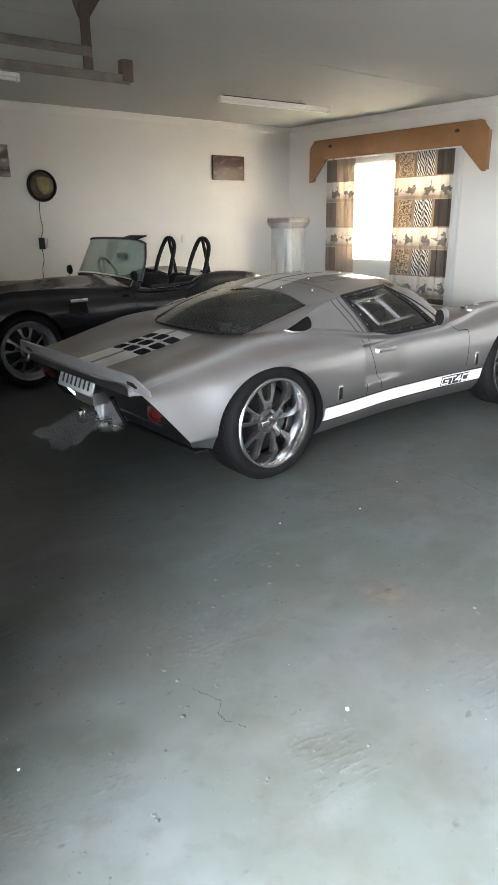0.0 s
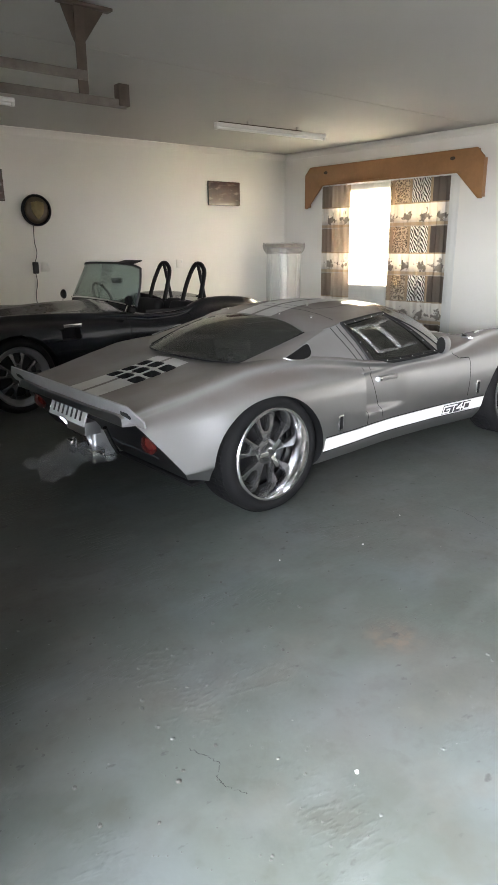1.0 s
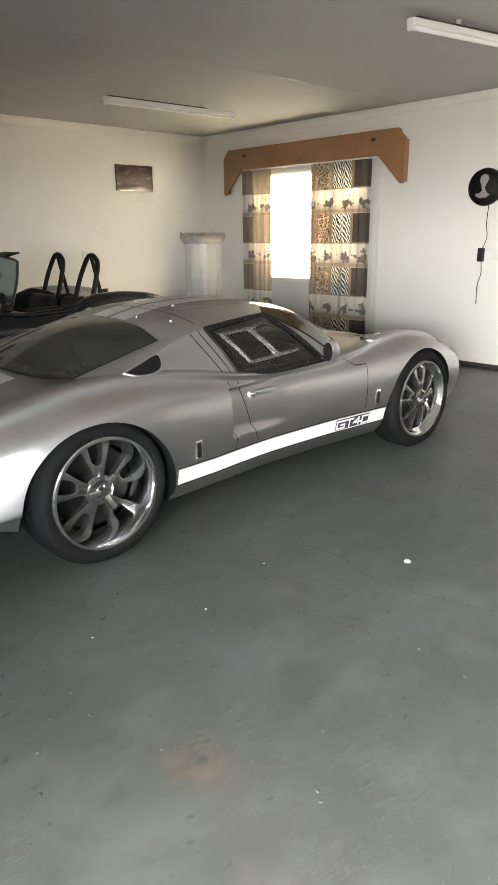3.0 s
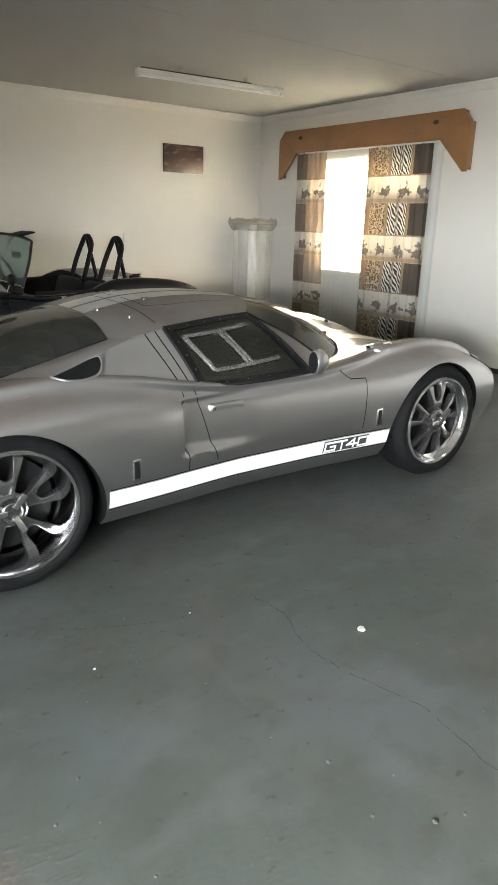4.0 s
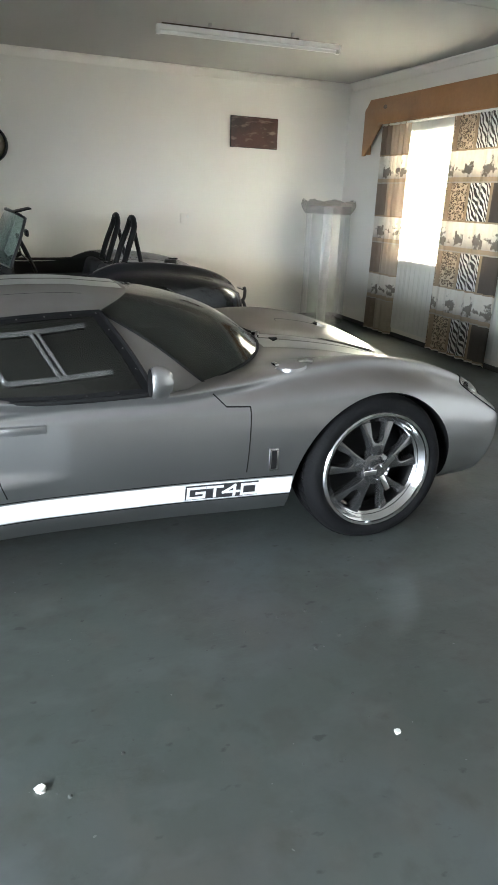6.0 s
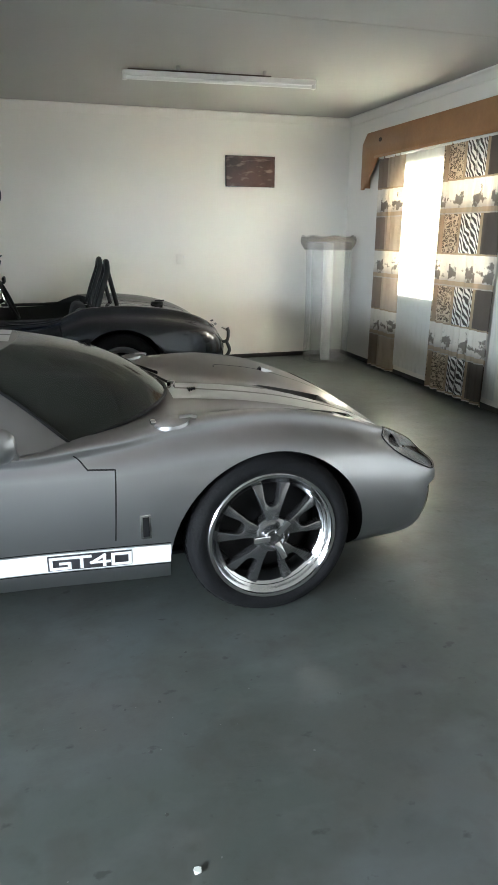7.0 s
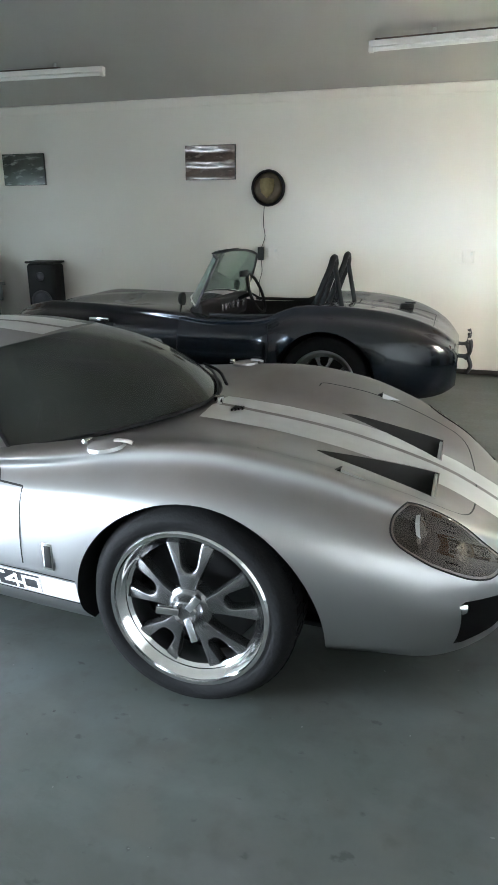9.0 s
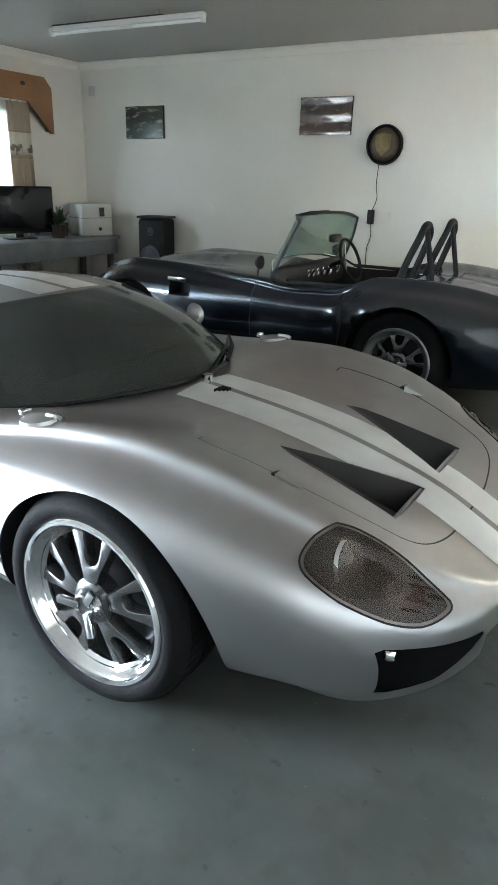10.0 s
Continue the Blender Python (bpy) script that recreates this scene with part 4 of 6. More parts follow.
def coupe():
    """The low silver coupe: rear axle at the origin, nose towards +x."""
    M = pose(2.59, 3.735, 0, 0, 0, -1.14)
    car = thing("sports_coupe", "low silver mid-engined coupe with twin white stripes, dusty bodywork", "car", M)
    base = 2.42
    us = [-0.76, -0.5, -0.2, 0.0, 0.3, 0.6, 0.85, 1.1, 1.5, 1.85, 2.15, 2.42, 2.7, 2.95, 3.15, 3.3, 3.4, 3.46]
    rows = [
        [.735, .815, .885, .912, .912, .90, .875, .86, .865, .888, .912, .925, .90, .845, .765, .63, .45, .16],
        [.33, .34, .41, .46, .46, .45, .44, .43, .43, .45, .48, .50, .47, .43, .39, .37, .355, .345],
        [.625, .68, .745, .785, .80, .775, .735, .71, .71, .73, .765, .78, .748, .674, .585, .495, .42, .368],
        [.60, .62, .65, .66, .68, .74, .79, .80, .80, .76, .70, .67, .65, .61, .53, .42, .28, .08],
        [.615, .655, .705, .745, .755, .74, .72, .70, .70, .71, .715, .705, .665, .605, .54, .465, .405, .36],
        [.615, .66, .72, .758, .77, .75, .73, .72, .72, .725, .735, .71, .67, .61, .545, .47, .41, .362],
        [.30, .28, .205, .17, .17, .17, .17, .17, .17, .17, .17, .17, .165, .165, .172, .188, .22, .27],
        [.03, .03, .05, .08, .10, .10, .09, .09, .09, .09, .10, .12, .15, .14, .09, .07, .06, .03]]

    def dent(u, v, z):
        # the door skin sinks towards the side intake, whose rear edge stands proud
        if 0.765 < u < 1.30 and 0.40 < z < 0.70 and v > 0.5:
            k = max(0.0, 1 - (u - 0.765) / 0.42)
            g0, g1 = min(1, max(0, (z - 0.42) / 0.035)), min(1, max(0, (0.675 - z) / 0.03))
            g = g0 * g0 * (3 - 2 * g0) * g1 * g1 * (3 - 2 * g1)
            v -= 0.056 * k ** 1.2 * g
        return v, z

    bm = loft(us, rows, 220, 84, dent, smoothly([-0.76, -0.45, -0.22, 0.1, 0.7, 3.46], [0.38, 0.30, 0.15, 0.09, 0.13, 0.13]))
    tree = tree_of(bm)
    me = mesh_of("body", bm, SILVER, 60)
    cuts = []
    for s in (-1, 1):
        cuts += [(arch(0.006, 0.25, 0.380, s, tall=1.06), BLACK), (arch(base + 0.026, 0.26, 0.402, s, tall=1.025), BLACK)]
        cuts.append((hull([(2.68, s * 0.262, 0.665), (2.74, s * 0.29, 0.65), (3.115, s * 0.075, 0.42), (3.115, s * 0.335, 0.41),
                           (2.68, s * 0.262, 0.95), (2.74, s * 0.29, 0.95), (3.115, s * 0.075, 0.95), (3.115, s * 0.335, 0.95)]), DUCT))
        mouth = ((.715, .385), (.70, .392), (.40, .335), (.39, .322), (.54, .232), (.645, .222), (.672, .228))
        cuts.append((hull([(3.06 + (0.705 - y) * 0.55, s * y, z) for y, z in mouth] + [(3.7, s * y, z) for y, z in mouth]), BLACK))
    cuts.append((box(3.26, 3.7, -0.36, 0.36, 0.215, 0.30), BLACK))
    cockpit = [(0.13, 0.40), (0.20, 0.47), (0.66, 0.55), (0.90, 0.66), (1.45, 0.735), (1.66, 0.66), (1.9, 0.48), (2.08, 0.22), (2.12, 0.0)]
    ring = cockpit + [(u, -v) for u, v in cockpit[-2::-1]]
    cuts.append((slab(ring, 0.26, 1.2), INTERIOR))
    # the tail is cut off on a slant under the spoiler
    cuts.append((hull([(-0.70, y, 0.575) for y in (-1, 1)] + [(-0.36, y, 0.10) for y in (-1, 1)] + [(-1.2, y, 0.575) for y in (-1, 1)] + [(-1.2, y, 0.10) for y in (-1, 1)]), BLACK))
    deck_holes = [(-0.16 - 0.105 * i, (j - 1) * 0.125) for i in range(3) for j in range(3)]
    for u, v in deck_holes:
        o = [(u + 0.040 * c, v + 0.050 * d) for c, d in ((-1, -.7), (-.7, -1), (.7, -1), (1, -.7), (1, .7), (.7, 1), (-.7, 1), (-1, .7))]
        cuts.append((slab(o, 0.55, 0.9), BLACK))

    # headlamps: a slanted recess on each front corner, under a cover shaped like a drop
    drop_line = [(3.05, .605, .654), (3.016, .664, .632), (3.013, .739, .603), (3.04, .764, .569), (3.126, .745, .511), (3.225, .688, .459),
                 (3.297, .615, .432), (3.337, .535, .436), (3.335, .492, .456), (3.244, .517, .537), (3.155, .546, .606), (3.09, .572, .638)]

    def lamp_frame(s):
        d = Vector((0.50, s * 0.42, 0.76)).normalized()
        x = Vector((0.30, s * -0.10, -0.20)).normalized()
        x = (x - d * x.dot(d)).normalized()
        ring = [Vector((a, s * b, c_)) for a, b, c_ in drop_line]
        mid = sum(ring, Vector()) / len(ring)
        y = d.cross(x)
        flat = [((p - mid).dot(x), (p - mid).dot(y)) for p in ring]
        flat = [tuple(q)[:2] for q in spline([(a, b, 0) for a, b in flat + flat[:1]], 36)][:-1]
        return mid, x, y, d, flat
    for s in (-1, 1):
        c, ax, ay, d, flat = lamp_frame(s)
        own = hull([c + ax * a * 0.985 + ay * b * 0.985 + d * 0.3 for a, b in flat] + [c + ax * a * 0.93 + ay * b * 0.90 - d * 0.085 for a, b in flat])
        cuts.append((own, LAMP_BOWL))
    got = cut(me, cuts)
    cut_tree = BVHTree.FromPolygons([v.co[:] for v in got.vertices], [tuple(p.vertices) for p in got.polygons])
    mesh_part("body", got, car, "silver metallic body shell, brown dust tinted darker for the ceiling's reflection", 50)

    def holes(p, o, d):
        q, _, _, _ = cut_tree.ray_cast(o, d)
        return q is None or (q - p).length > 0.006

    # glasshouse
    rt, rl, fl, ft = (0.81, -.605, .945), (0.886, -.805, .705), (1.49, -.85, .72), (1.347, -.49, .965)
    roof_f = [(1.347, -.49, .965), (1.49, -.27, 1.002), (1.53, 0, 1.010), (1.49, .27, 1.002), (1.347, .49, .965)]
    roof_r = [(0.58, -.530, .902), (0.605, -.30, .955), (0.61, 0, .968), (0.605, .30, .955), (0.58, .530, .902)]
    side_r = [(0.58, -.530, .902), (0.67, -.600, .920), (0.81, -.608, .947), (1.08, -.565, .967), (1.347, -.49, .965)]
    roof = thicken(coons(roof_r, roof_f, side_r, flip(side_r), 32, 24, (0, 0, 0.022)), 0.008)
    roof_tree = tree_of(roof)
    part("roof", roof, SILVER, car)
    screen_base = [(1.72, -.725, .708), (1.98, -.50, .735), (2.13, -.24, .747), (2.175, 0, .750), (2.13, .24, .747), (1.98, .50, .735), (1.72, .725, .708)]
    pillar = [(1.347, -.49, .965), (1.54, -.625, .85), (1.72, -.725, .708)]
    part("windscreen", thicken(coons(roof_f, screen_base, pillar, flip(pillar), 32, 20, (0.05, 0, 0.03)), 0.004), SCREEN, car, "dusty laminated windscreen")
    part("windscreen_gasket", tube(spline(pillar, 12) + spline(screen_base, 30)[1:] + spline(flip(pillar)[::-1], 12)[1:], 0.008, 6), BLACK, car)
    back_base = [(0.12, -.49, .772), (0.02, -.33, .768), (-0.02, 0, .770), (0.02, .33, .768), (0.12, .49, .772)]
    back_side = [(0.575, -.525, .902), (0.36, -.525, .845), (0.12, -.49, .772)]
    back_top = [(0.575, -.525, .902), (0.60, -.30, .954), (0.605, 0, .967), (0.60, .30, .954), (0.575, .525, .902)]
    part("rear_window", thicken(coons(back_top, back_base, back_side, flip(back_side), 28, 18, (0, 0, 0.035)), 0.004), REAR_GLASS, car, "large curved tinted rear window")
    part("rear_window_seal", tube(spline(back_side[::1], 14) + spline(back_base, 30)[1:] + spline(flip(back_side)[::-1], 14)[1:], 0.006, 6), BLACK, car)
    for s in (-1, 1):
        k = (lambda q: q) if s < 0 else flip
        # sail panel behind the door, and the shoulder beside the rear window
        inner = [(0.58, -.526, .903), (0.36, -.525, .847), (0.12, -.49, .774), (-0.10, -.47, .70)]
        ridge = [(0.67, -.604, .918), (0.45, -.642, .853), (0.22, -.70, .788), (0.0, -.74, .715)]
        part("shoulder", thicken(coons(k(inner), k(ridge), k([inner[0], (0.625, -.57, .912), ridge[0]]), k([inner[-1], (-0.05, -.60, .705), ridge[-1]]), 18, 8, (0, s * 0.004, 0.010)), 0.008), SILVER, car)
        sail = thicken(coons(k([ridge[0], (0.74, -.607, .933), rt]), k([(0.0, -.80, .68), (0.45, -.80, .69), rl]), k(ridge[:3] + [(0.0, -.80, .68)]),
                             k([rt, (0.845, -.71, .835), rl]), 20, 16, (0, s * -0.012, 0.0)), 0.008)
        sail_tree = tree_of(sail)
        part("sail_panel", sail, SILVER, car)
        part("pillar_seam", seam(sail_tree, [(0.715, s * 1.3, .925), (0.80, s * 1.3, .71)], (0, -s, 0), 0.006), SEAM, car)
        part("pillar_seam", seam(sail_tree, [(0.765, s * 1.3, .935), (0.845, s * 1.3, .71)], (0, -s, 0), 0.006), SEAM, car)
        part("pillar", thicken(coons(k([ft, (1.42, -.67, .855), fl]), k([pillar[0], pillar[1], pillar[2]]), k([ft, ft, ft]), k([fl, (1.61, -.80, .715), pillar[2]]), 12, 5, (0, s * 0.006, 0)), 0.01), SILVER, car)
        part("door_top", tube(spline(k([rt, (1.08, -.567, .966), ft]), 12), 0.009, 8), SILVER, car)
        glass = coons(k([rt, (1.08, -.570, .964), ft]), k([rl, (1.19, -.835, .708), fl]), k([rt, (0.845, -.715, .832), rl]), k([ft, (1.42, -.685, .855), fl]), 16, 12, (0, s * 0.012, 0))
        gt = tree_of(glass)
        win = part("side_window", thicken(glass, 0.004), TINT, car, "smoked side window edged with rivets")

        def on_glass(u, z, lift=0.004):
            p, nrm, _, _ = gt.ray_cast(Vector((u, s * 2, z)), Vector((0, -s, 0)))
            return (p + Vector((0, s, 0.6)).normalized() * lift) if p else None
        # border, sliding panel and rivets
        edge = spline(k([rt, (1.08, -.570, .964), ft]), 10) + spline(k([ft, (1.42, -.685, .855), fl]), 8)[1:] + spline(k([fl, (1.19, -.835, .708), rl]), 10)[1:] + spline(k([rl, (0.845, -.715, .832), rt]), 8)[1:]
        part("gasket", tube([p + Vector((0, s * 0.004, 0)) for p in edge], 0.010, 6), BLACK, win)
        cen = sum(edge, Vector()) / len(edge)
        rim = bmesh.new()
        pairs = [(rim.verts.new(p + Vector((0, s * 0.005, 0.002))), rim.verts.new(p.lerp(cen, 0.13) + Vector((0, s * 0.008, 0.004)))) for p in edge[:-1]]
        for q0, q1 in zip(pairs, pairs[1:] + pairs[:1]):
            rim.faces.new((q0[0], q1[0], q1[1], q0[1]))
        part("border", rim, BLACK, win, "black painted window border")
        for i, p in enumerate(edge[::2]):
            q = p.lerp(cen, 0.07) + Vector((0, s * 0.010, 0.004))
            part("rivet", lathe([(0.0055, -0.003), (0.0045, 0.002), (0, 0.003)], 8, Matrix.Translation(q) @ pose(0, 0, 0, -62 * s * -1, 0, 0)), CHROME, win)
        quad = [(0.885, .905), (1.275, .928), (1.345, .790), (0.975, .765)]
        bars = bmesh.new()
        for a, b, ext in ((0, 1, 0.0), (3, 2, 0.06), (0, 3, 0.0)):
            pa, pb = quad[a], quad[b]
            pts = [on_glass(pa[0] + (pb[0] - pa[0]) * t, pa[1] + (pb[1] - pa[1]) * t, 0.008) for t in [i / 8 for i in range(9)]]
            pts = [p for p in pts if p]
            if len(pts) > 2:
                tube(pts, 0.011, 8, bm=bars, flat=0.45)
        part("slider_frame", bars, CLEAR_STRIP, win, "clear plastic slider runners")
        mid = [on_glass(1.085 + 0.085 * t, .917 - 0.14 * t, 0.008) for t in [i / 6 for i in range(7)]]
        for off in (-0.012, 0.012):
            part("slider_stile", tube([p + Vector((off, 0, 0)) for p in mid if p], 0.007, 8, flat=0.5), CLEAR_STRIP, win)
        # upper scoop, beside the rear window: a black drop-shaped mouth under a raised lip
        mouth = [(0.255, -.694, .803), (0.36, -.676, .832), (0.44, -.660, .856), (0.476, -.660, .858), (0.474, -.690, .828), (0.44, -.722, .798), (0.37, -.742, .787), (0.30, -.730, .790)]
        loop = spline(k(mouth + mouth[:1]), 40)
        part("scoop_mouth", hull(loop + [p + Vector((0, -s * 0.05, -0.03)) for p in loop]), BLACK, car, "black air scoop opening")
        part("scoop_lip", tube(loop, 0.005, 6, caps=False), SILVER, car)
        # seams
        W = (0, -s, 0)
        Y = s * 1.3
        part("door_seam", seam(tree, [(0.845, Y, .70), (0.905, Y, .50), (0.918, Y, .455), (0.945, Y, .37)], W, 0.0045), SEAM, car)
        part("door_seam", seam(tree, [(0.785, Y, .70), (0.775, Y, .46), (0.785, Y, .44), (0.785, Y, .355)], W, 0.005), SEAM, car)
        part("door_seam", seam(tree, [(1.72, Y, .695), (1.765, Y, .648), (1.86, Y, .645), (1.845, Y, .38)], W, 0.005), SEAM, car)
        # side stripe with its dark pinstripes
        z0, z1 = 0.266, 0.345

        def band(za, zb_):
            return lambda a, b: ((0.395 + (2.045 - 0.395) * a, Y, za + (zb_ - za) * b), W)
        part("side_stripe", lay(tree, band(z0, z1), 90, 4, 0.002), WHITE_STRIPE, car, "white side stripe")
        part("pinstripe", lay(tree, band(z1 + 0.006, z1 + 0.010), 90, 1, 0.002), SEAM, car)
        part("pinstripe", lay(tree, band(z0 - 0.008, z0 - 0.004), 90, 1, 0.002), SEAM, car)
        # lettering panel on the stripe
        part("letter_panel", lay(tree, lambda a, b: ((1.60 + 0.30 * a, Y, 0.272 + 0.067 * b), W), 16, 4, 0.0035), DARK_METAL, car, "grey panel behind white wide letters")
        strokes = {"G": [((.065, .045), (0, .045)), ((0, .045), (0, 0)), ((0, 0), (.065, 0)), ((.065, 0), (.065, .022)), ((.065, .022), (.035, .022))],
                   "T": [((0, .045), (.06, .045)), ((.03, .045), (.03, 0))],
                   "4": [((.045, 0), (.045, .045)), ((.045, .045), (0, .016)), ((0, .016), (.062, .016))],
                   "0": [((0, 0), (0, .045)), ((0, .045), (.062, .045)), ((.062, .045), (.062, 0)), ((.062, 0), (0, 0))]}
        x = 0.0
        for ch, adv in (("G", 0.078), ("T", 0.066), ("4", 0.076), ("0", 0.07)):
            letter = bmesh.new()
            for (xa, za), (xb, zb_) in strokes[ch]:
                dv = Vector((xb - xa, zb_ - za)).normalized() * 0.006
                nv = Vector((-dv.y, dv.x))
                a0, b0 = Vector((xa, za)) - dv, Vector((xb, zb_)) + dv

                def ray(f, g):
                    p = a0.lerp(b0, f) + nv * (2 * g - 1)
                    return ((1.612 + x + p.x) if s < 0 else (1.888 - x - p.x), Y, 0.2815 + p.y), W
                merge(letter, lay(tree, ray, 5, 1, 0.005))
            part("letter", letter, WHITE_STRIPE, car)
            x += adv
        # badges, handle
        for u, z in ((0.515, 0.42), (1.955, 0.428)):
            hit, nrm, _, _ = tree.ray_cast(Vector((u, Y, z)), Vector(W))
            yy = hit.y
            bb = box(u - 0.020, u + 0.020, yy - 0.004, yy + 0.004, z - 0.048, z + 0.048, 0.003)
            bd = part("badge", bb, CHROME, car, "small upright chrome badge")
            part("badge_inset", box(u - 0.012, u + 0.012, yy + s * 0.0045 - 0.001, yy + s * 0.0045 + 0.001, z - 0.038, z + 0.038, 0.0005), BLACK, bd)
        hit, nrm, _, _ = tree.ray_cast(Vector((1.0, Y, .613)), Vector(W))
        out = s * max(abs(tree.ray_cast(Vector((u, Y, z)), Vector(W))[0].y) for u in (0.915, 0.96, 1.0, 1.05, 1.095) for z in (.598, .613, .628))
        lo_y, hi_y = sorted((out - s * 0.022, out + s * 0.003))
        hd = part("door_handle", box(0.915, 1.095, lo_y, hi_y, .598, .628, 0.003), ALLOY_DULL, car, "flush recessed door handle")
        part("handle_slot", box(0.945, 1.078, out + s * 0.0045 - 0.001, out + s * 0.0045 + 0.001, .605, .621, 0.0005), SILVER, hd)
        part("handle_button", box(0.920, 0.938, out + s * 0.005 - 0.003, out + s * 0.005 + 0.003, .602, .624, 0.002), CHROME, hd)
        # mirror on the pillar foot
        mr = part("door_mirror", lathe([(0, -0.035), (0.030, -0.03), (0.050, -0.012), (0.056, 0.01), (0.052, 0.03), (0.046, 0.034), (0.0, 0.03)], 24, Matrix.Translation((1.50, s * .90, .775)) @ pose(0, 0, 0, 0, -90, 0) @ Matrix.Diagonal((1.12, 0.72, 1.2, 1))), SILVER, car, "round silver door mirror")
        part("mirror_glass", lathe([(0.0, 0.003), (0.046, 0.002), (0.047, 0.0), (0, 0.0)], 24, Matrix.Translation((1.457, s * .90, .775)) @ pose(0, 0, 0, 0, -90, 0) @ Matrix.Diagonal((1.12, 0.72, 1, 1))), BLACK, mr)
        part("mirror_foot", tube([(1.52, s * .88, .755), (1.53, s * .845, .715)], 0.014, 8), SILVER, mr)
        # fuel cap in an oval well
        hit, nrm, _, _ = tree.ray_cast(Vector((2.09, s * .715, 1.5)), Vector((0, 0, -1)))
        seat_m = Matrix.Translation(hit) @ nrm.to_track_quat('Z', 'X').to_matrix().to_4x4()
        fc = part("fuel_cap", lathe([(0.066, -0.004), (0.064, 0.008), (0.05, 0.016), (0.0, 0.019)], 32, seat_m), SILVER, car, "domed quick-release fuel cap with chrome hinge")
        at = hit + Vector((0, 0, 0.012))
        part("cap_hinge", box(at.x - 0.082, at.x - 0.060, at.y - 0.020, at.y + 0.020, at.z - 0.01, at.z + 0.008, 0.005), CHROME, fc)
        part("cap_latch", tube(spline([at + Vector((0.03, 0, 0.008)), at + Vector((0.07, 0, 0.010)), at + Vector((0.095, 0, 0.004))], 6), 0.010, 8), CHROME, fc)
        # headlamp
        c, ax, ay, d, pts2 = lamp_frame(s)
        hl = new("headlamp")
        hl.parent = car
        hl.empty_display_size = 0.1

        def lens_ray(a, b):
            th = 2 * math.pi * a
            i = a * len(pts2) % len(pts2)
            p, q = pts2[int(i) % len(pts2)], pts2[(int(i) + 1) % len(pts2)]
            f = i - int(i)
            ex, ey = (p[0] * (1 - f) + q[0] * f) * b, (p[1] * (1 - f) + q[1] * f) * b
            return c + ax * ex + ay * ey + d * 0.5, -d
        part("lamp_cover", lay(tree, lens_ray, 72, 8, 0.003), LENS, hl, "clear plastic lamp cover, dusty")
        rim_pts = []
        for i in range(49):
            o, dd = lens_ray(i / 48, 1.0)
            h, nrm, _, _ = tree.ray_cast(o, dd)
            if h:
                rim_pts.append(h + (nrm if nrm.dot(dd) < 0 else -nrm) * 0.002)
        part("lamp_seal", tube(rim_pts, 0.0028, 6, caps=False), BLACK, hl)
        fwd = Vector((0.90, s * 0.05, 0.25)).normalized()
        rot = fwd.to_track_quat('Z', 'Y').to_matrix().to_4x4()
        for off, rad in ((c - d * 0.036 - ax * 0.060, 0.070), (c - d * 0.042 + ax * 0.080, 0.046)):
            part("reflector", lathe([(rad, 0.012), (rad * 1.03, 0.0), (rad * 0.8, -0.02), (0, -0.03)], 32, Matrix.Translation(off) @ rot), ALLOY, hl)
            part("bulb_glass", lathe([(rad * 0.96, 0.012), (rad * 0.7, 0.022), (rad * 0.3, 0.027), (0, 0.028)], 32, Matrix.Translation(off) @ rot), LENS, hl)
        # small lip scoop on the front wing, indicator in the brake duct, tail lamps
        hit, nrm, _, _ = tree.ray_cast(Vector((2.86, s * .53, 1.5)), Vector((0, 0, -1)))
        part("hood_nib", hull([hit + Vector(p) for p in ((-0.035, -0.024, -0.004), (-0.035, 0.024, -0.004), (0.045, -0.008, -0.006), (0.045, 0.008, -0.006), (-0.035, -0.018, 0.024), (-0.035, 0.018, 0.024))]), SILVER, car)
        part("nib_mouth", hull([hit + Vector(p) for p in ((-0.075, 0.0, 0.001), (-0.030, -0.020, 0.001), (-0.030, 0.020, 0.001), (-0.036, -0.017, 0.024), (-0.036, 0.017, 0.024), (-0.075, 0.0, 0.006))]), BLACK, car)
        part("indicator", lathe([(0.026, 0), (0.026, 0.02), (0.018, 0.032), (0, 0.036)], 20, Matrix.Translation((3.215, s * .615, .325)) @ pose(0, 0, 0, 0, 90, 0)), CHROME, car, "small clear indicator in the dark duct")
        part("tail_lamp", lathe([(0.051, 0), (0.051, 0.02), (0.045, 0.024), (0.032, 0.036), (0, 0.04)], 24, Matrix.Translation((-0.622, s * .665, .468)) @ pose(0, 0, 0, 0, -106, 0)), RED_LENS, car, "round dark red tail lamp")
    # twin stripes over nose, roof and tail
    down = (0, 0, -1)
    for s in (-1, 1):
        def top_band(a0, a1, v0=0.016, v1=0.172):
            return lambda a, b: ((a0 + (a1 - a0) * a, s * (v0 + (v1 - v0) * b), 1.6), down)
        part("stripe", lay(tree, top_band(2.19, 3.445), 300, 40, 0.002, holes), WHITE_STRIPE, car, "white bonnet stripe, dusty")
        part("stripe", lay(roof_tree, top_band(0.615, 1.50), 60, 8, 0.003), WHITE_STRIPE, car, "white roof stripe")
        part("stripe", lay(tree, top_band(-0.70, -0.035), 180, 40, 0.002, holes), WHITE_STRIPE, car, "white tail stripe")
    for s in (-1, 1):
        part("duct_lip", box(3.100, 3.113, min(s * .078, s * .332), max(s * .078, s * .332), .475, .556, 0.003), ALLOY_DULL, car, "bright metal lip in the bonnet outlet")
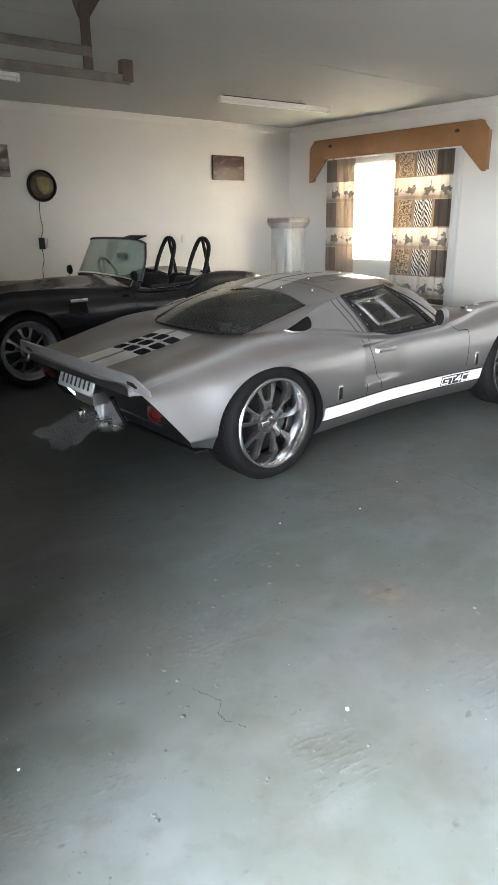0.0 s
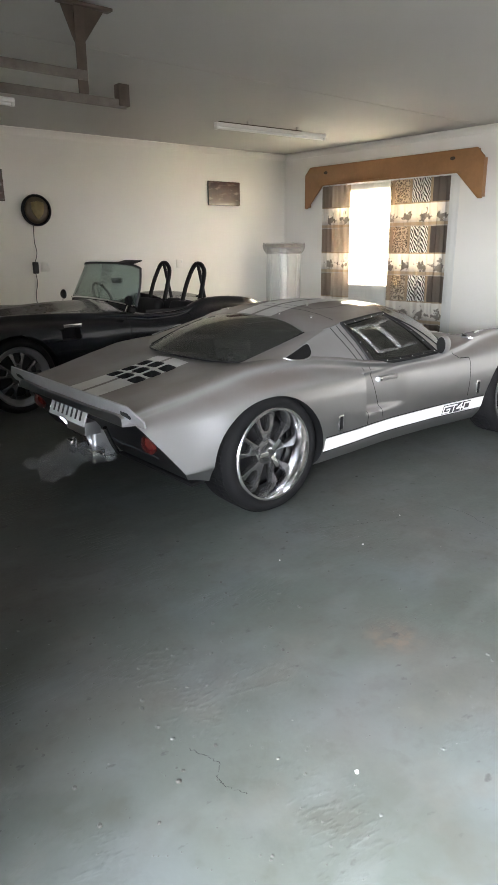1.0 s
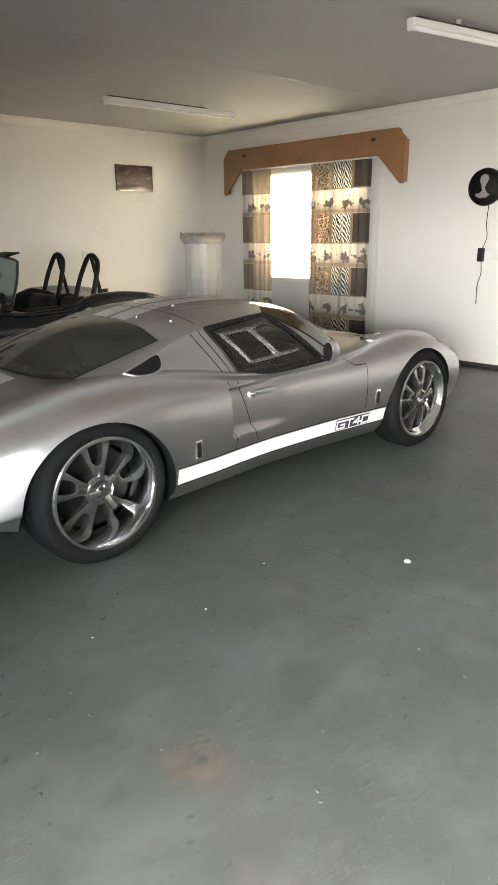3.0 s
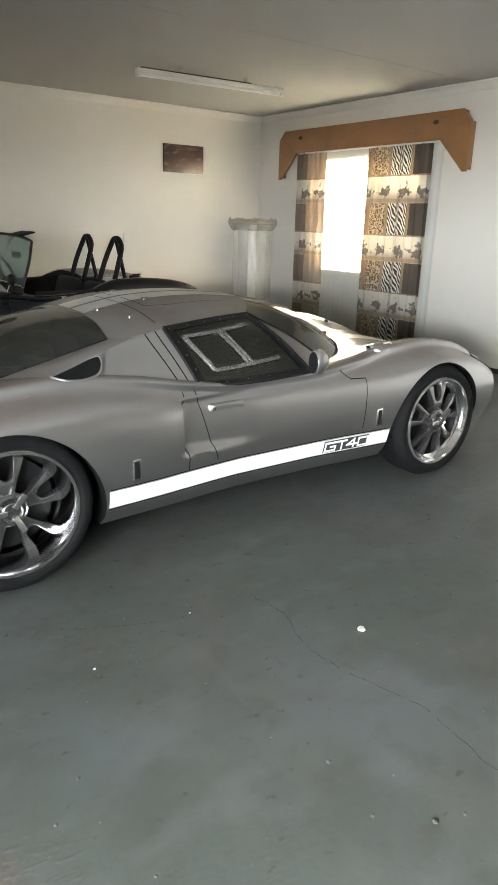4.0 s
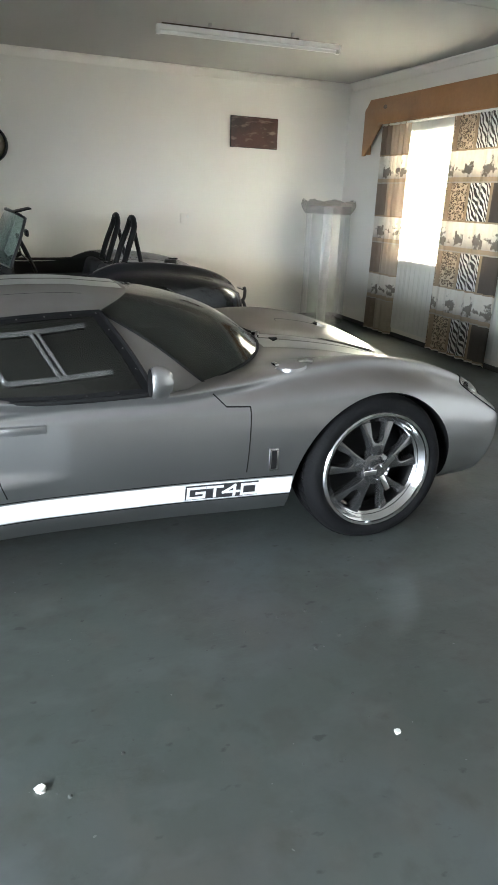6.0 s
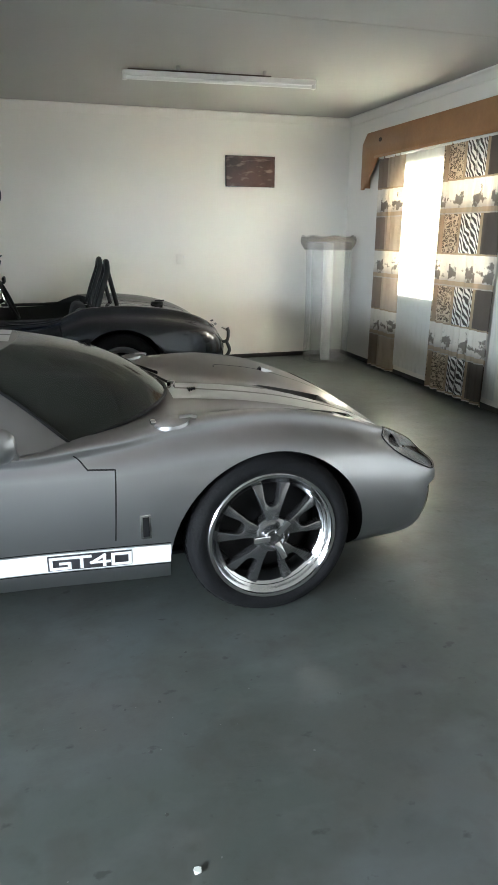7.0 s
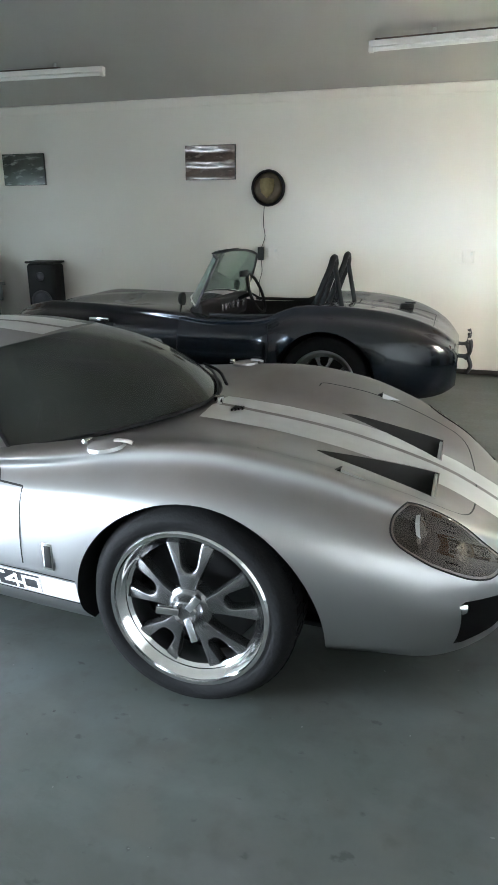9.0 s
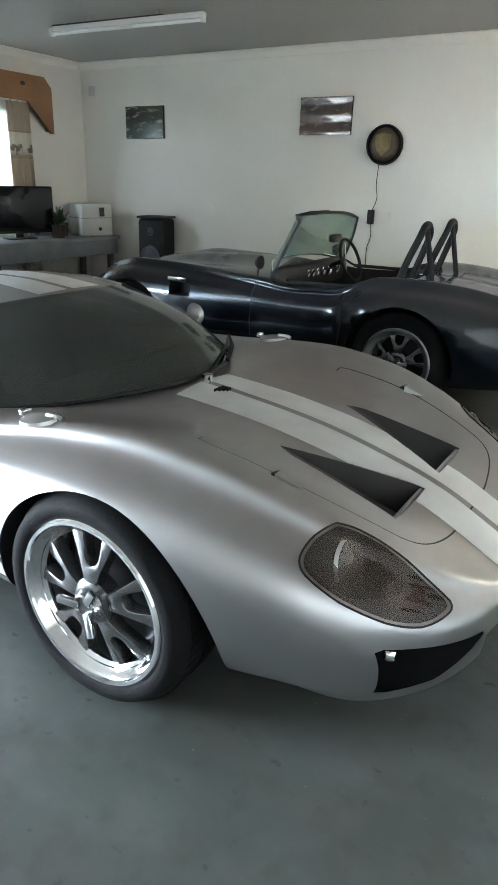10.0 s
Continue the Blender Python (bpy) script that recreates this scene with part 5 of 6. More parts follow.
    # bonnet and nose panel seams
    part("bonnet_seam", seam(tree, [(2.53, -.485, 1.5), (2.57, -.52, 1.5), (2.85, -.515, 1.5), (3.08, -.47, 1.5), (3.20, -.41, 1.5), (3.245, -.24, 1.5), (3.255, 0, 1.5), (3.245, .24, 1.5), (3.20, .41, 1.5), (3.08, .47, 1.5), (2.85, .515, 1.5), (2.57, .52, 1.5), (2.53, .485, 1.5)], down, 0.005, 120, round_corners=True), SEAM, car)
    part("tail_seam", seam(roof_tree, [(0.80, y, 1.5) for y in (-.55, -.3, 0, .3, .55)], down, 0.005, lift=0.004), SEAM, car)
    part("roof_seam", seam(roof_tree, [(1.30, -.33, 1.5), (0.98, -.36, 1.5), (0.86, -.33, 1.5), (0.86, -.05, 1.5)], down, 0.005, lift=0.004), SEAM, car)
    part("roof_seam", seam(roof_tree, [(1.30, .33, 1.5), (0.98, .36, 1.5), (0.86, .33, 1.5), (0.86, .05, 1.5)], down, 0.005, lift=0.004), SEAM, car)
    for u, v in ((0.74, -.42), (0.93, -.19), (0.93, .19), (0.74, .42), (0.68, -.19)):
        hit, nrm, _, _ = roof_tree.ray_cast(Vector((u, v, 1.6)), Vector(down))
        if hit:
            ff = part("roof_catch", lathe([(0.012, -0.002), (0.012, 0.005), (0.006, 0.009), (0, 0.010)], 16, Matrix.Translation(hit)), CHROME, car, "small chrome catch")
            part("catch_pin", tube([hit + Vector((-0.018, 0, 0.009)), hit + Vector((0.018, 0, 0.009))], 0.003, 6), CHROME, ff)
    # wiper lying on the screen foot
    wp = part("wiper", tube(spline([(2.20, 0.02, .758), (2.12, 0.22, .775), (2.02, 0.42, .775), (1.93, 0.56, .765)], 16), 0.006, 6), BLACK, car, "black wiper arm")
    part("wiper_blade", tube(spline([(2.17, 0.20, .772), (2.06, 0.40, .782), (1.90, 0.62, .765)], 12), 0.007, 6, flat=1.6), RUBBER, wp)
    part("wiper_pivot", lathe([(0.02, 0), (0.02, 0.03), (0, 0.035)], 16, Matrix.Translation((2.21, 0.0, .735))), CHROME, wp)
    vent = bmesh.new()
    for i in range(4):
        box(2.285 + i * 0.011, 2.290 + i * 0.011, -0.065 + i * 0.012, -0.005, .722, .734, 0, bm=vent)
    part("cowl_vent", vent, BLACK, car, "small black grille on the bonnet")
    # spoiler lip, tail panel, plate, pipes
    sp = part("spoiler", slab([(-0.80, 0.0), (-0.82, 0.045), (-0.72, 0.115), (0.72, 0.115), (0.82, 0.045), (0.80, 0.0)], 0, 0.010,
                              Matrix.Translation((-0.725, 0, .592)) @ pose(0, 0, 0, 0, -28, 0) @ Matrix(((0, 0, 1, 0), (1, 0, 0, 0), (0, 1, 0, 0), (0, 0, 0, 1))), bevel=0.003), BARE_ALLOY, car, "pale bare alloy spoiler lip with slots")
    for v in (-0.66, 0.66):
        part("slot", slab([(v - 0.05, 0.045), (v - 0.03, 0.03), (v + 0.05, 0.045), (v + 0.03, 0.07), (v - 0.03, 0.07)], -0.002, 0.0, Matrix.Translation((-0.725, 0, .592)) @ pose(0, 0, 0, 0, -28, 0) @ Matrix(((0, 0, 1, 0), (1, 0, 0, 0), (0, 1, 0, 0), (0, 0, 0, 1)))), BLACK, sp)
    for v in (-0.5, -0.25, 0.0, 0.25, 0.5):
        part("bolt", lathe([(0.009, -0.004), (0.009, 0.0), (0, 0.0)], 10, Matrix.Translation((-0.725, 0, .592)) @ pose(0, 0, 0, 0, -28, 0) @ Matrix(((0, 0, 1, -0.003), (1, 0, 0, v), (0, 1, 0, 0.03), (0, 0, 0, 1)))), CHROME, sp)
    pl = part("number_plate", box(-0.006, 0.006, -0.22, 0.22, -0.055, 0.055, 0.003, m=Matrix.Translation((-0.725, 0.04, .53)) @ pose(0, 0, 0, 0, 20, 0)), PLATE, car, "white number plate with dark bars")
    for i in range(7):
        part("bar", box(-0.0085, -0.0062, -0.18 + i * 0.055, -0.162 + i * 0.055, -0.03, 0.03, 0, m=Matrix.Translation((-0.725, 0.04, .53)) @ pose(0, 0, 0, 0, 20, 0)), DARK_METAL, pl)
    part("plate_bracket", box(-0.70, -0.60, -0.10, 0.14, .40, .475, 0.006), ALLOY_DULL, car)
    gear = part("gearbox", box(-0.66, -0.25, -0.10, 0.10, .26, .42, 0.03, seg=3), ALLOY_DULL, car, "exposed grey alloy gearbox")
    part("gear_flange", lathe([(0.0, 0.0), (0.075, 0.0), (0.08, 0.02), (0.05, 0.03), (0, 0.03)], 24, Matrix.Translation((-0.66, 0, .34)) @ pose(0, 0, 0, 0, -90, 0)), ALLOY, gear)
    part("gear_mount", box(-0.70, -0.62, -0.17, -0.10, .25, .33, 0.008), ALLOY, gear)
    part("gear_mount", box(-0.70, -0.62, 0.10, 0.17, .25, .33, 0.008), ALLOY, gear)
    for s in (-1, 1):
        part("frame_tube", tube(spline([(-0.70, s * .34, .50), (-0.64, s * .29, .40), (-0.57, s * .22, .31), (-0.50, s * .07, .28)], 14), 0.012, 8), ALLOY, car, "bright steel tail frame tube")
    part("tail_bar", tube([(-0.55, -.62, .37), (-0.55, .62, .37)], 0.010, 8), DARK_METAL, car)
    part("tow_bracket", box(-0.60, -0.53, -.13, -.03, .235, .275, 0.004), ALLOY, car)
    part("lower_tray", box(-0.34, 2.9, -0.60, 0.60, .150, .169, 0.004), BLACK, car)
    # cabin
    for s in (-1, 1):
        seat = part("seat", box(0.92, 1.42, s * .34 - .22, s * .34 + .22, .27, .40, 0.05, seg=3), GREY_TRIM, car, "black bucket seat")
        bk = box(-0.07, 0.07, s * .34 - .21, s * .34 + .21, 0, .52, 0.05, seg=3, m=pose(0.92, 0, .32, 0, -24, 0))
        part("seat_back", bk, GREY_TRIM, seat)
    part("dashboard", box(1.62, 1.95, -.56, .56, .55, .70, 0.04, seg=3), INTERIOR, car)
    st = part("steering_wheel", tube([Vector((1.53, -.34, .63)) + Vector((0.06 * math.sin(a), 0.165 * math.cos(a), 0.155 * math.sin(a))) for a in [2 * math.pi * i / 32 for i in range(33)]], 0.013, 8, caps=False), INTERIOR, car, "dark three-spoke steering wheel")
    for a in (90, 210, 330):
        part("wheel_spoke", tube([(1.55, -.34, .63), Vector((1.53, -.34, .63)) + Vector((0.06 * math.sin(radians(a)), 0.16 * math.cos(radians(a)), 0.15 * math.sin(radians(a))))], 0.009, 6), ALLOY, st)
    part("bulkhead", box(0.70, 0.74, -.54, .54, .27, .86, 0.01), INTERIOR, car)
    en = part("engine_cover", box(0.16, 0.66, -.30, .30, .40, .66, 0.05, seg=3), ALLOY_DULL, car, "engine top under the rear glass")
    for s in (-1, 1):
        part("inlet_trumpet", lathe([(0.05, 0), (0.04, 0.04), (0.06, 0.09)], 20, Matrix.Translation((0.42, s * .10, .66))), ALLOY, en)
    for s in (-1, 1):
        wheel(car, 0.012, s, 0.333, 0.27, 0.254, 0.882, ALLOY, SPOKE, 0.331, dish=0.040, step=0.085)
        wheel(car, base + 0.020, s, 0.333, 0.22, 0.254, 0.903, ALLOY, SPOKE, 0.331, dish=-0.008, step=0.040)
    return car


coupe()


def roadster():
    """The dark blue open roadster: rear axle at the origin, nose towards its own +x."""
    car = thing("roadster", "midnight-blue open roadster with twin roll hoops, dusty paint", "car", pose(4.82, 6.775, 0, 0, 0, 180))
    base = 2.345
    us = [-0.95, -0.88, -0.75, -0.55, -0.3, 0, .22, .36, .47, .6, .9, 1.2, 1.6, 2.0, 2.345, 2.6, 2.8, 2.95, 3.02]
    rows = [
        [.46, .60, .73, .815, .865, .88, .875, .845, .79, .772, .77, .775, .80, .83, .85, .82, .73, .58, .40],
        [.46, .46, .46, .47, .49, .50, .50, .48, .45, .43, .42, .43, .45, .48, .50, .50, .48, .45, .43],
        [.57, .65, .74, .815, .86, .88, .872, .832, .785, .765, .757, .79, .815, .835, .84, .80, .72, .62, .53],
        [.28, .40, .49, .56, .60, .63, .645, .655, .665, .67, .68, .67, .63, .61, .60, .56, .48, .36, .2],
        [.57, .64, .705, .76, .80, .82, .815, .80, .79, .785, .79, .835, .82, .79, .77, .735, .675, .60, .52],
        [.57, .64, .71, .77, .81, .835, .83, .825, .82, .82, .84, .885, .885, .87, .84, .79, .71, .615, .53],
        [.27, .24, .22, .21, .20, .19, .19, .19, .19, .19, .19, .19, .19, .19, .19, .2, .24, .29, .35],
        [.12, .12, .12, .12, .11, .10, .10, .10, .10, .10, .10, .10, .10, .10, .11, .12, .13, .13, .12]]
    bm = loft(us, rows, 100, 38)
    tree = tree_of(bm)
    me = mesh_of("body", bm, NAVY, 60)
    cuts = []
    for s in (-1, 1):
        cuts += [(arch(0, 0.33, 0.385, s, 0.5), BLACK), (arch(base, 0.33, 0.36, s, 0.5), BLACK)]
        cuts.append((box(1.735, 1.93, s * .78 - .10, s * .78 + .10, .60, .70), BLACK))
    pit = [(0.10, 0.0), (0.12, 0.45), (0.22, 0.60), (0.5, 0.655), (0.95, 0.655), (1.06, 0.60), (1.10, 0.0)]
    cuts.append((slab(pit + [(u, -v) for u, v in pit[-2:0:-1]], 0.30, 1.2), INTERIOR))
    cuts.append((hull([(2.82, y, z) for y, z in ((-.26, .38), (.26, .38), (-.20, .56), (.20, .56))] + [(3.2, y, z) for y, z in ((-.26, .38), (.26, .38), (-.20, .56), (.20, .56))]), BLACK))
    got = cut(me, cuts)
    mesh_part("body", got, car, "midnight-blue curvy body with dust on the upper faces", 50)
    # windscreen with frame
    base_pts = [(1.06, -.665, .835), (1.20, -.40, .885), (1.235, 0, .90), (1.20, .40, .885), (1.06, .665, .835)]
    top_pts = [(0.915, -.555, 1.195), (0.965, -.50, 1.225), (1.0, -.34, 1.24), (1.025, 0, 1.245), (1.0, .34, 1.24), (0.965, .50, 1.225), (0.915, .555, 1.195)]
    sl = [base_pts[0], (0.975, -.625, 1.03), top_pts[0]]
    ws = part("windscreen", thicken(coons(base_pts, top_pts, sl, flip(sl), 24, 10), 0.005), GREEN_GLASS, car, "greenish windscreen glass")
    part("windscreen_frame", tube(spline(sl, 10) + spline(top_pts, 24)[1:] + spline(flip(sl)[::-1], 10)[1:], 0.012, 8), DARK_METAL, ws, "dark windscreen frame")
    part("windscreen_foot", tube(spline(base_pts, 24), 0.012, 8), CHROME, ws)
    for s in (-1, 1):
        if s > 0:
            part("sun_visor", box(-0.13, 0.0, .17, .50, -0.006, 0.006, 0.003, m=pose(0.985, 0, 1.236, 0, 14, 0)), BLACK, ws, "black sun visor")
        mi = part("door_mirror", lathe([(0, -0.025), (0.04, -0.02), (0.052, 0.0), (0.05, 0.012), (0, 0.016)], 20, pose(1.16, s * .70, .90, 0, -90, 0)), BLACK, car, "round black door mirror")
        part("mirror_stalk", tube([(1.17, s * .70, .86), (1.19, s * .68, .80)], 0.009, 6), CHROME, mi)
    part("rear_view_mirror", box(0.86, 0.885, -.10, .10, 1.03, 1.085, 0.01), BLACK, car)
    # dash, wheel, seats
    dash = part("dashboard", box(1.03, 1.12, -.62, .62, .66, .86, 0.03, seg=3), INTERIOR, car)
    for v, r_ in ((-.16, .035), (-.04, .03), (.05, .03), (.14, .03), (-.44, .045), (-.28, .045)):
        part("gauge", lathe([(r_, 0), (r_, 0.012), (r_ * 0.86, 0.014), (r_ * 0.84, 0.006), (0, 0.006)], 20, Matrix.Translation((1.03, v, .775)) @ pose(0, 0, 0, 0, -90, 0)), CHROME, dash)
    c0 = Vector((0.86, -.34, .86))
    st = part("steering_wheel", tube([c0 + Vector((0.07 * math.sin(a), 0.18 * math.cos(a), 0.165 * math.sin(a))) for a in [2 * math.pi * i / 32 for i in range(33)]], 0.014, 8, caps=False), BLACK, car, "black steering wheel with spokes")
    for a in (90, 210, 330):
        part("wheel_spoke", tube([c0 + Vector((0.05, 0, 0)), c0 + Vector((0.07 * math.sin(radians(a)), 0.18 * math.cos(radians(a)), 0.165 * math.sin(radians(a))))], 0.009, 6), ALLOY, st)
    part("steering_column", tube([c0 + Vector((0.05, 0, 0)), c0 + Vector((0.22, 0, -0.08))], 0.02, 8), BLACK, st)
    for s in (-1, 1):
        seat = part("seat", box(0.36, 0.86, s * .33 - .22, s * .33 + .22, .31, .44, 0.05, seg=3), INTERIOR, car, "black leather bucket seat")
        part("seat_back", box(-0.07, 0.07, s * .33 - .21, s * .33 + .21, 0, .46, 0.06, seg=3, m=pose(0.36, 0, .38, 0, -16, 0)), INTERIOR, seat)
        # roll hoop with a brace behind it
        yc = s * 0.335
        pts = [(0.16, yc - .155, .80), (0.10, yc - .15, .98), (0.045, yc - .12, 1.13), (0.035, yc - .06, 1.20), (0.033, yc, 1.215), (0.035, yc + .06, 1.20), (0.045, yc + .12, 1.13), (0.10, yc + .15, .98), (0.16, yc + .155, .80)]
        hp = part("roll_hoop", tube(spline(pts, 40), 0.024, 12), BLACK, car, "black tubular roll hoop")
        part("hoop_brace", tube([(0.038, yc, 1.205), (-0.05, yc, .80)], 0.019, 10), BLACK, hp)
        for p in ((0.16, yc - .155, .805), (0.16, yc + .155, .805)):
            part("hoop_foot", lathe([(0.045, 0), (0.045, 0.012), (0, 0.014)], 16, Matrix.Translation(p)), CHROME, hp)
        # overriders, tail lamps, exhaust, arch highlights
        ov = part("bumper_post", tube(spline([(-0.90, s * .30, .50), (-1.02, s * .30, .50), (-1.04, s * .30, .58), (-1.03, s * .30, .62)], 10), 0.016, 8), DARK_METAL, car, "dark tubular bumper post")
        part("bumper_hook", tube(spline([(-1.02, s * .30, .50), (-1.05, s * .30, .42), (-1.02, s * .30, .36)], 8), 0.016, 8), DARK_METAL, ov)
        part("bumper_bar", tube([(-1.03, s * .30, .60), (-1.03, s * .14, .60)], 0.014, 8), CHROME, ov)
        part("tail_lamp", lathe([(0.036, 0), (0.036, 0.02), (0.026, 0.034), (0, 0.04)], 20, Matrix.Translation((-0.865, s * .50, .57)) @ pose(0, 0, 0, 0, -80, 0)), RED_LENS, car, "small round red tail lamp")
        part("tail_lamp", lathe([(0.03, 0), (0.03, 0.02), (0.02, 0.03), (0, 0.034)], 20, Matrix.Translation((-0.865, s * .50, .48)) @ pose(0, 0, 0, 0, -86, 0)), AMBER_LENS, car, "small round amber lamp")
        part("side_pipe", tube(spline([(2.0, s * .80, .30), (1.7, s * .86, .25), (0.9, s * .865, .235), (0.45, s * .865, .235)], 30), 0.048, 16), ALLOY, car, "polished side exhaust pipe")
        part("door_seam", seam(tree, [(1.19, s * 1.3, .76), (1.19, s * 1.3, .36), (0.46, s * 1.3, .36), (0.43, s * 1.3, .60), (0.46, s * 1.3, .74)], (0, -s, 0), 0.006), SEAM, car)
        part("cockpit_edge", tube(spline([(0.22, s * .605, .815), (0.5, s * .66, .785), (0.95, s * .66, .782)], 14), 0.014, 8), INTERIOR, car)
        part("headlamp", lathe([(0.09, 0), (0.095, 0.02), (0.08, 0.04), (0, 0.055)], 28, Matrix.Translation((2.76, s * .53, .63)) @ pose(0, 0, 0, 0, 82, 0)), CHROME, car)
        # bright plate added to imitate a streak of reflected light on the wing
        bg = box(1.745, 1.92, s * .835 - .003, s * .835 + .003, .715, .745, 0.002)
        part("badge", bg, CHROME, car, "small bright wing plate added for a reflected streak")
    hit, nrm, _, _ = tree.ray_cast(Vector((-0.50, -.36, 1.5)), Vector((0, 0, -1)))
    fc = part("fuel_cap", lathe([(0.06, -0.006), (0.06, 0.02), (0.05, 0.03), (0, 0.032)], 28, Matrix.Translation(hit)), BLACK, car, "black round fuel cap")
    part("cap_lever", box(hit.x - 0.07, hit.x + 0.02, hit.y - 0.012, hit.y + 0.012, hit.z + 0.03, hit.z + 0.045, 0.003), BLACK, fc)
    part("boot_seam", seam(tree, [(-0.10, -.40, 1.5), (-0.10, .40, 1.5), (-0.75, .36, 1.5), (-0.75, -.36, 1.5), (-0.10, -.40, 1.5)], (0, 0, -1), 0.005), SEAM, car)
    for s in (-1, 1):
        wheel(car, 0, s, 0.335, 0.24, 0.235, 0.845, ALLOY_DULL, SPOKE, 0.335, False)
        wheel(car, base, s, 0.330, 0.22, 0.255, 0.825, ALLOY_DULL, SPOKE, 0.330, False)
    return car


roadster()


# ---- corners of the room ----
def wrapped_roll(m):
    """A tall roll of packing plastic standing on end, its loose edge flaring at the top."""
    r = thing("plastic_roll", "tall hazy roll of packing plastic standing on end", "plastic roll", m)
    rnd = random.Random(4)

    def skin(rad, z0, z1, amp):
        ph = [rnd.uniform(0, 6.28) for _ in range(5)]

        def fn(u, v):
            a = 2 * math.pi * u
            q = rad + amp * (math.sin(3 * a + ph[0] + 2 * v) + 0.6 * math.sin(7 * a + ph[1] - 5 * v) + 0.4 * math.sin(13 * a + ph[2] + 9 * v))
            return (q * math.cos(a), q * math.sin(a), z0 + (z1 - z0) * v)
        return fn
    # added pale cylinder that shows through as the upright highlight on the plastic
    part("highlight_core", lathe([(0.0, 0.005), (0.055, 0.005), (0.055, 1.34), (0.045, 1.34), (0.045, 0.01)], 40), GREY_BOX, r, "pale inner cylinder added as the roll's bright highlight")
    part("wrap", sheet(skin(0.26, 0.005, 1.36, 0.006), 90, 24), WRAP, r)
    part("inner_wrap", sheet(skin(0.19, 0.005, 1.35, 0.005), 70, 16), WRAP, r)

    def flare(u, v):
        a = 2 * math.pi * u
        q = 0.258 + 0.055 * math.sin(math.pi * 0.75 * v) + 0.014 * math.sin(5 * a) + 0.006 * math.sin(17 * a + 1) * v
        return (q * math.cos(a), q * math.sin(a), 1.27 + 0.15 * v + 0.012 * math.sin(7 * a + 2) * v + 0.005 * math.sin(23 * a) * v)
    part("loose_edge", sheet(flare, 90, 6), FLARE, r, "brownish loose plastic edge")
    return r


FLARE = mat("brownish_plastic", (0.40, 0.29, 0.22), 0.4, 0, 0.4, 12, 0.6, 25, alpha=0.32)
wrapped_roll(pose(7.44, 7.85, 0))


def workbench():
    """Grey bench along the west wall under the window."""
    b = thing("workbench", "long grey bench under the window", "workbench", pose(X_WEST + 0.02, 0, 0))
    part("top", box(0, 0.62, 4.6, 8.1, 0.77, 0.81, 0.006), BENCH, b)
    part("apron", box(0.56, 0.60, 4.64, 8.06, 0.60, 0.768, 0.004), BENCH, b)
    for y in (4.68, 6.3, 8.0):
        part("leg", box(0.50, 0.56, y - 0.03, y + 0.03, 0.0, 0.768, 0.004), STEEL, b)
        part("leg", box(0.04, 0.10, y - 0.03, y + 0.03, 0.0, 0.768, 0.004), STEEL, b)
    part("shelf", box(0.04, 0.58, 4.7, 8.0, 0.28, 0.31, 0.004), BENCH, b)
    return b


BENCH = mat("grey_bench_board", (0.26, 0.27, 0.28), 0.6, 0, 0.2, 5, 0.1)
workbench()


def television(m):
    t = thing("television", "black flat television standing on the bench", "television", m)
    part("panel", box(-0.03, 0.03, -0.42, 0.42, 0.06, 0.54, 0.008), BLACK, t)
    part("screen", box(0.031, 0.034, -0.40, 0.40, 0.085, 0.52, 0.001), SCREEN_BLACK, t)
    part("stand", box(-0.09, 0.09, -0.16, 0.16, 0.0, 0.015, 0.004), BLACK, t)
    part("neck", box(-0.015, 0.015, -0.04, 0.04, 0.015, 0.07, 0.003), BLACK, t)
    return t


SCREEN_BLACK = mat("black_screen", (0.01, 0.01, 0.012), 0.12, 0, 0.05, coat=0.4)
television(pose(X_WEST + 0.30, 6.85, 0.81, 0, 0, -12))


def metal_case(m):
    c = thing("metal_case", "pale grey metal box with a dark latch, on the bench", "box", m)
    part("body", box(-0.16, 0.16, -0.20, 0.20, 0, 0.36, 0.02, seg=3), GREY_BOX, c)
    part("lid_line", box(-0.162, 0.162, -0.202, 0.202, 0.20, 0.206, 0.001), DARK_METAL, c)
    part("latch", box(0.161, 0.175, 0.03, 0.09, 0.22, 0.32, 0.004), DARK_METAL, c)
    part("knob", lathe([(0.02, 0), (0.02, 0.012), (0, 0.014)], 16, pose(0.162, 0.03, 0.08, 0, 90, 0)), DARK_METAL, c)
    return c


metal_case(pose(X_WEST + 0.40, 7.86, 0.81, 0, 0, -20))


def pot_plant(m):
    p = thing("pot_plant", "small dusty green plant in a dark pot on the bench", "plant", m)
    part("pot", lathe([(0, 0), (0.07, 0), (0.09, 0.13), (0.095, 0.14), (0.085, 0.14), (0.08, 0.12), (0, 0.12)], 24), BRACKET, p)
    rnd, bm = random.Random(9), bmesh.new()
    for k in range(34):
        a, tilt, ln = rnd.uniform(0, 6.28), rnd.uniform(0.2, 1.1), rnd.uniform(0.12, 0.28)
        def leaf(u, v):
            w = 0.022 * math.sin(math.pi * min(1, v * 0.95 + 0.03)) * (u - 0.5) * 2
            r_ = ln * v * math.sin(tilt)
            return (r_ * math.cos(a) - w * math.sin(a), r_ * math.sin(a) + w * math.cos(a), 0.12 + ln * v * math.cos(tilt) - 0.10 * v * v * tilt)
        sheet(leaf, 2, 5, bm=bm)
    part("leaves", bm, LEAF, p)
    return p


LEAF = mat("dusty_leaf", (0.07, 0.09, 0.05), 0.6, 0, 0.3, 20)
pot_plant(pose(X_WEST + 0.28, 7.48, 0.81))
copy_thing(bpy.data.objects["pot_plant"], pose(X_WEST + 0.42, 7.30, 0.81, 0, 0, 70))


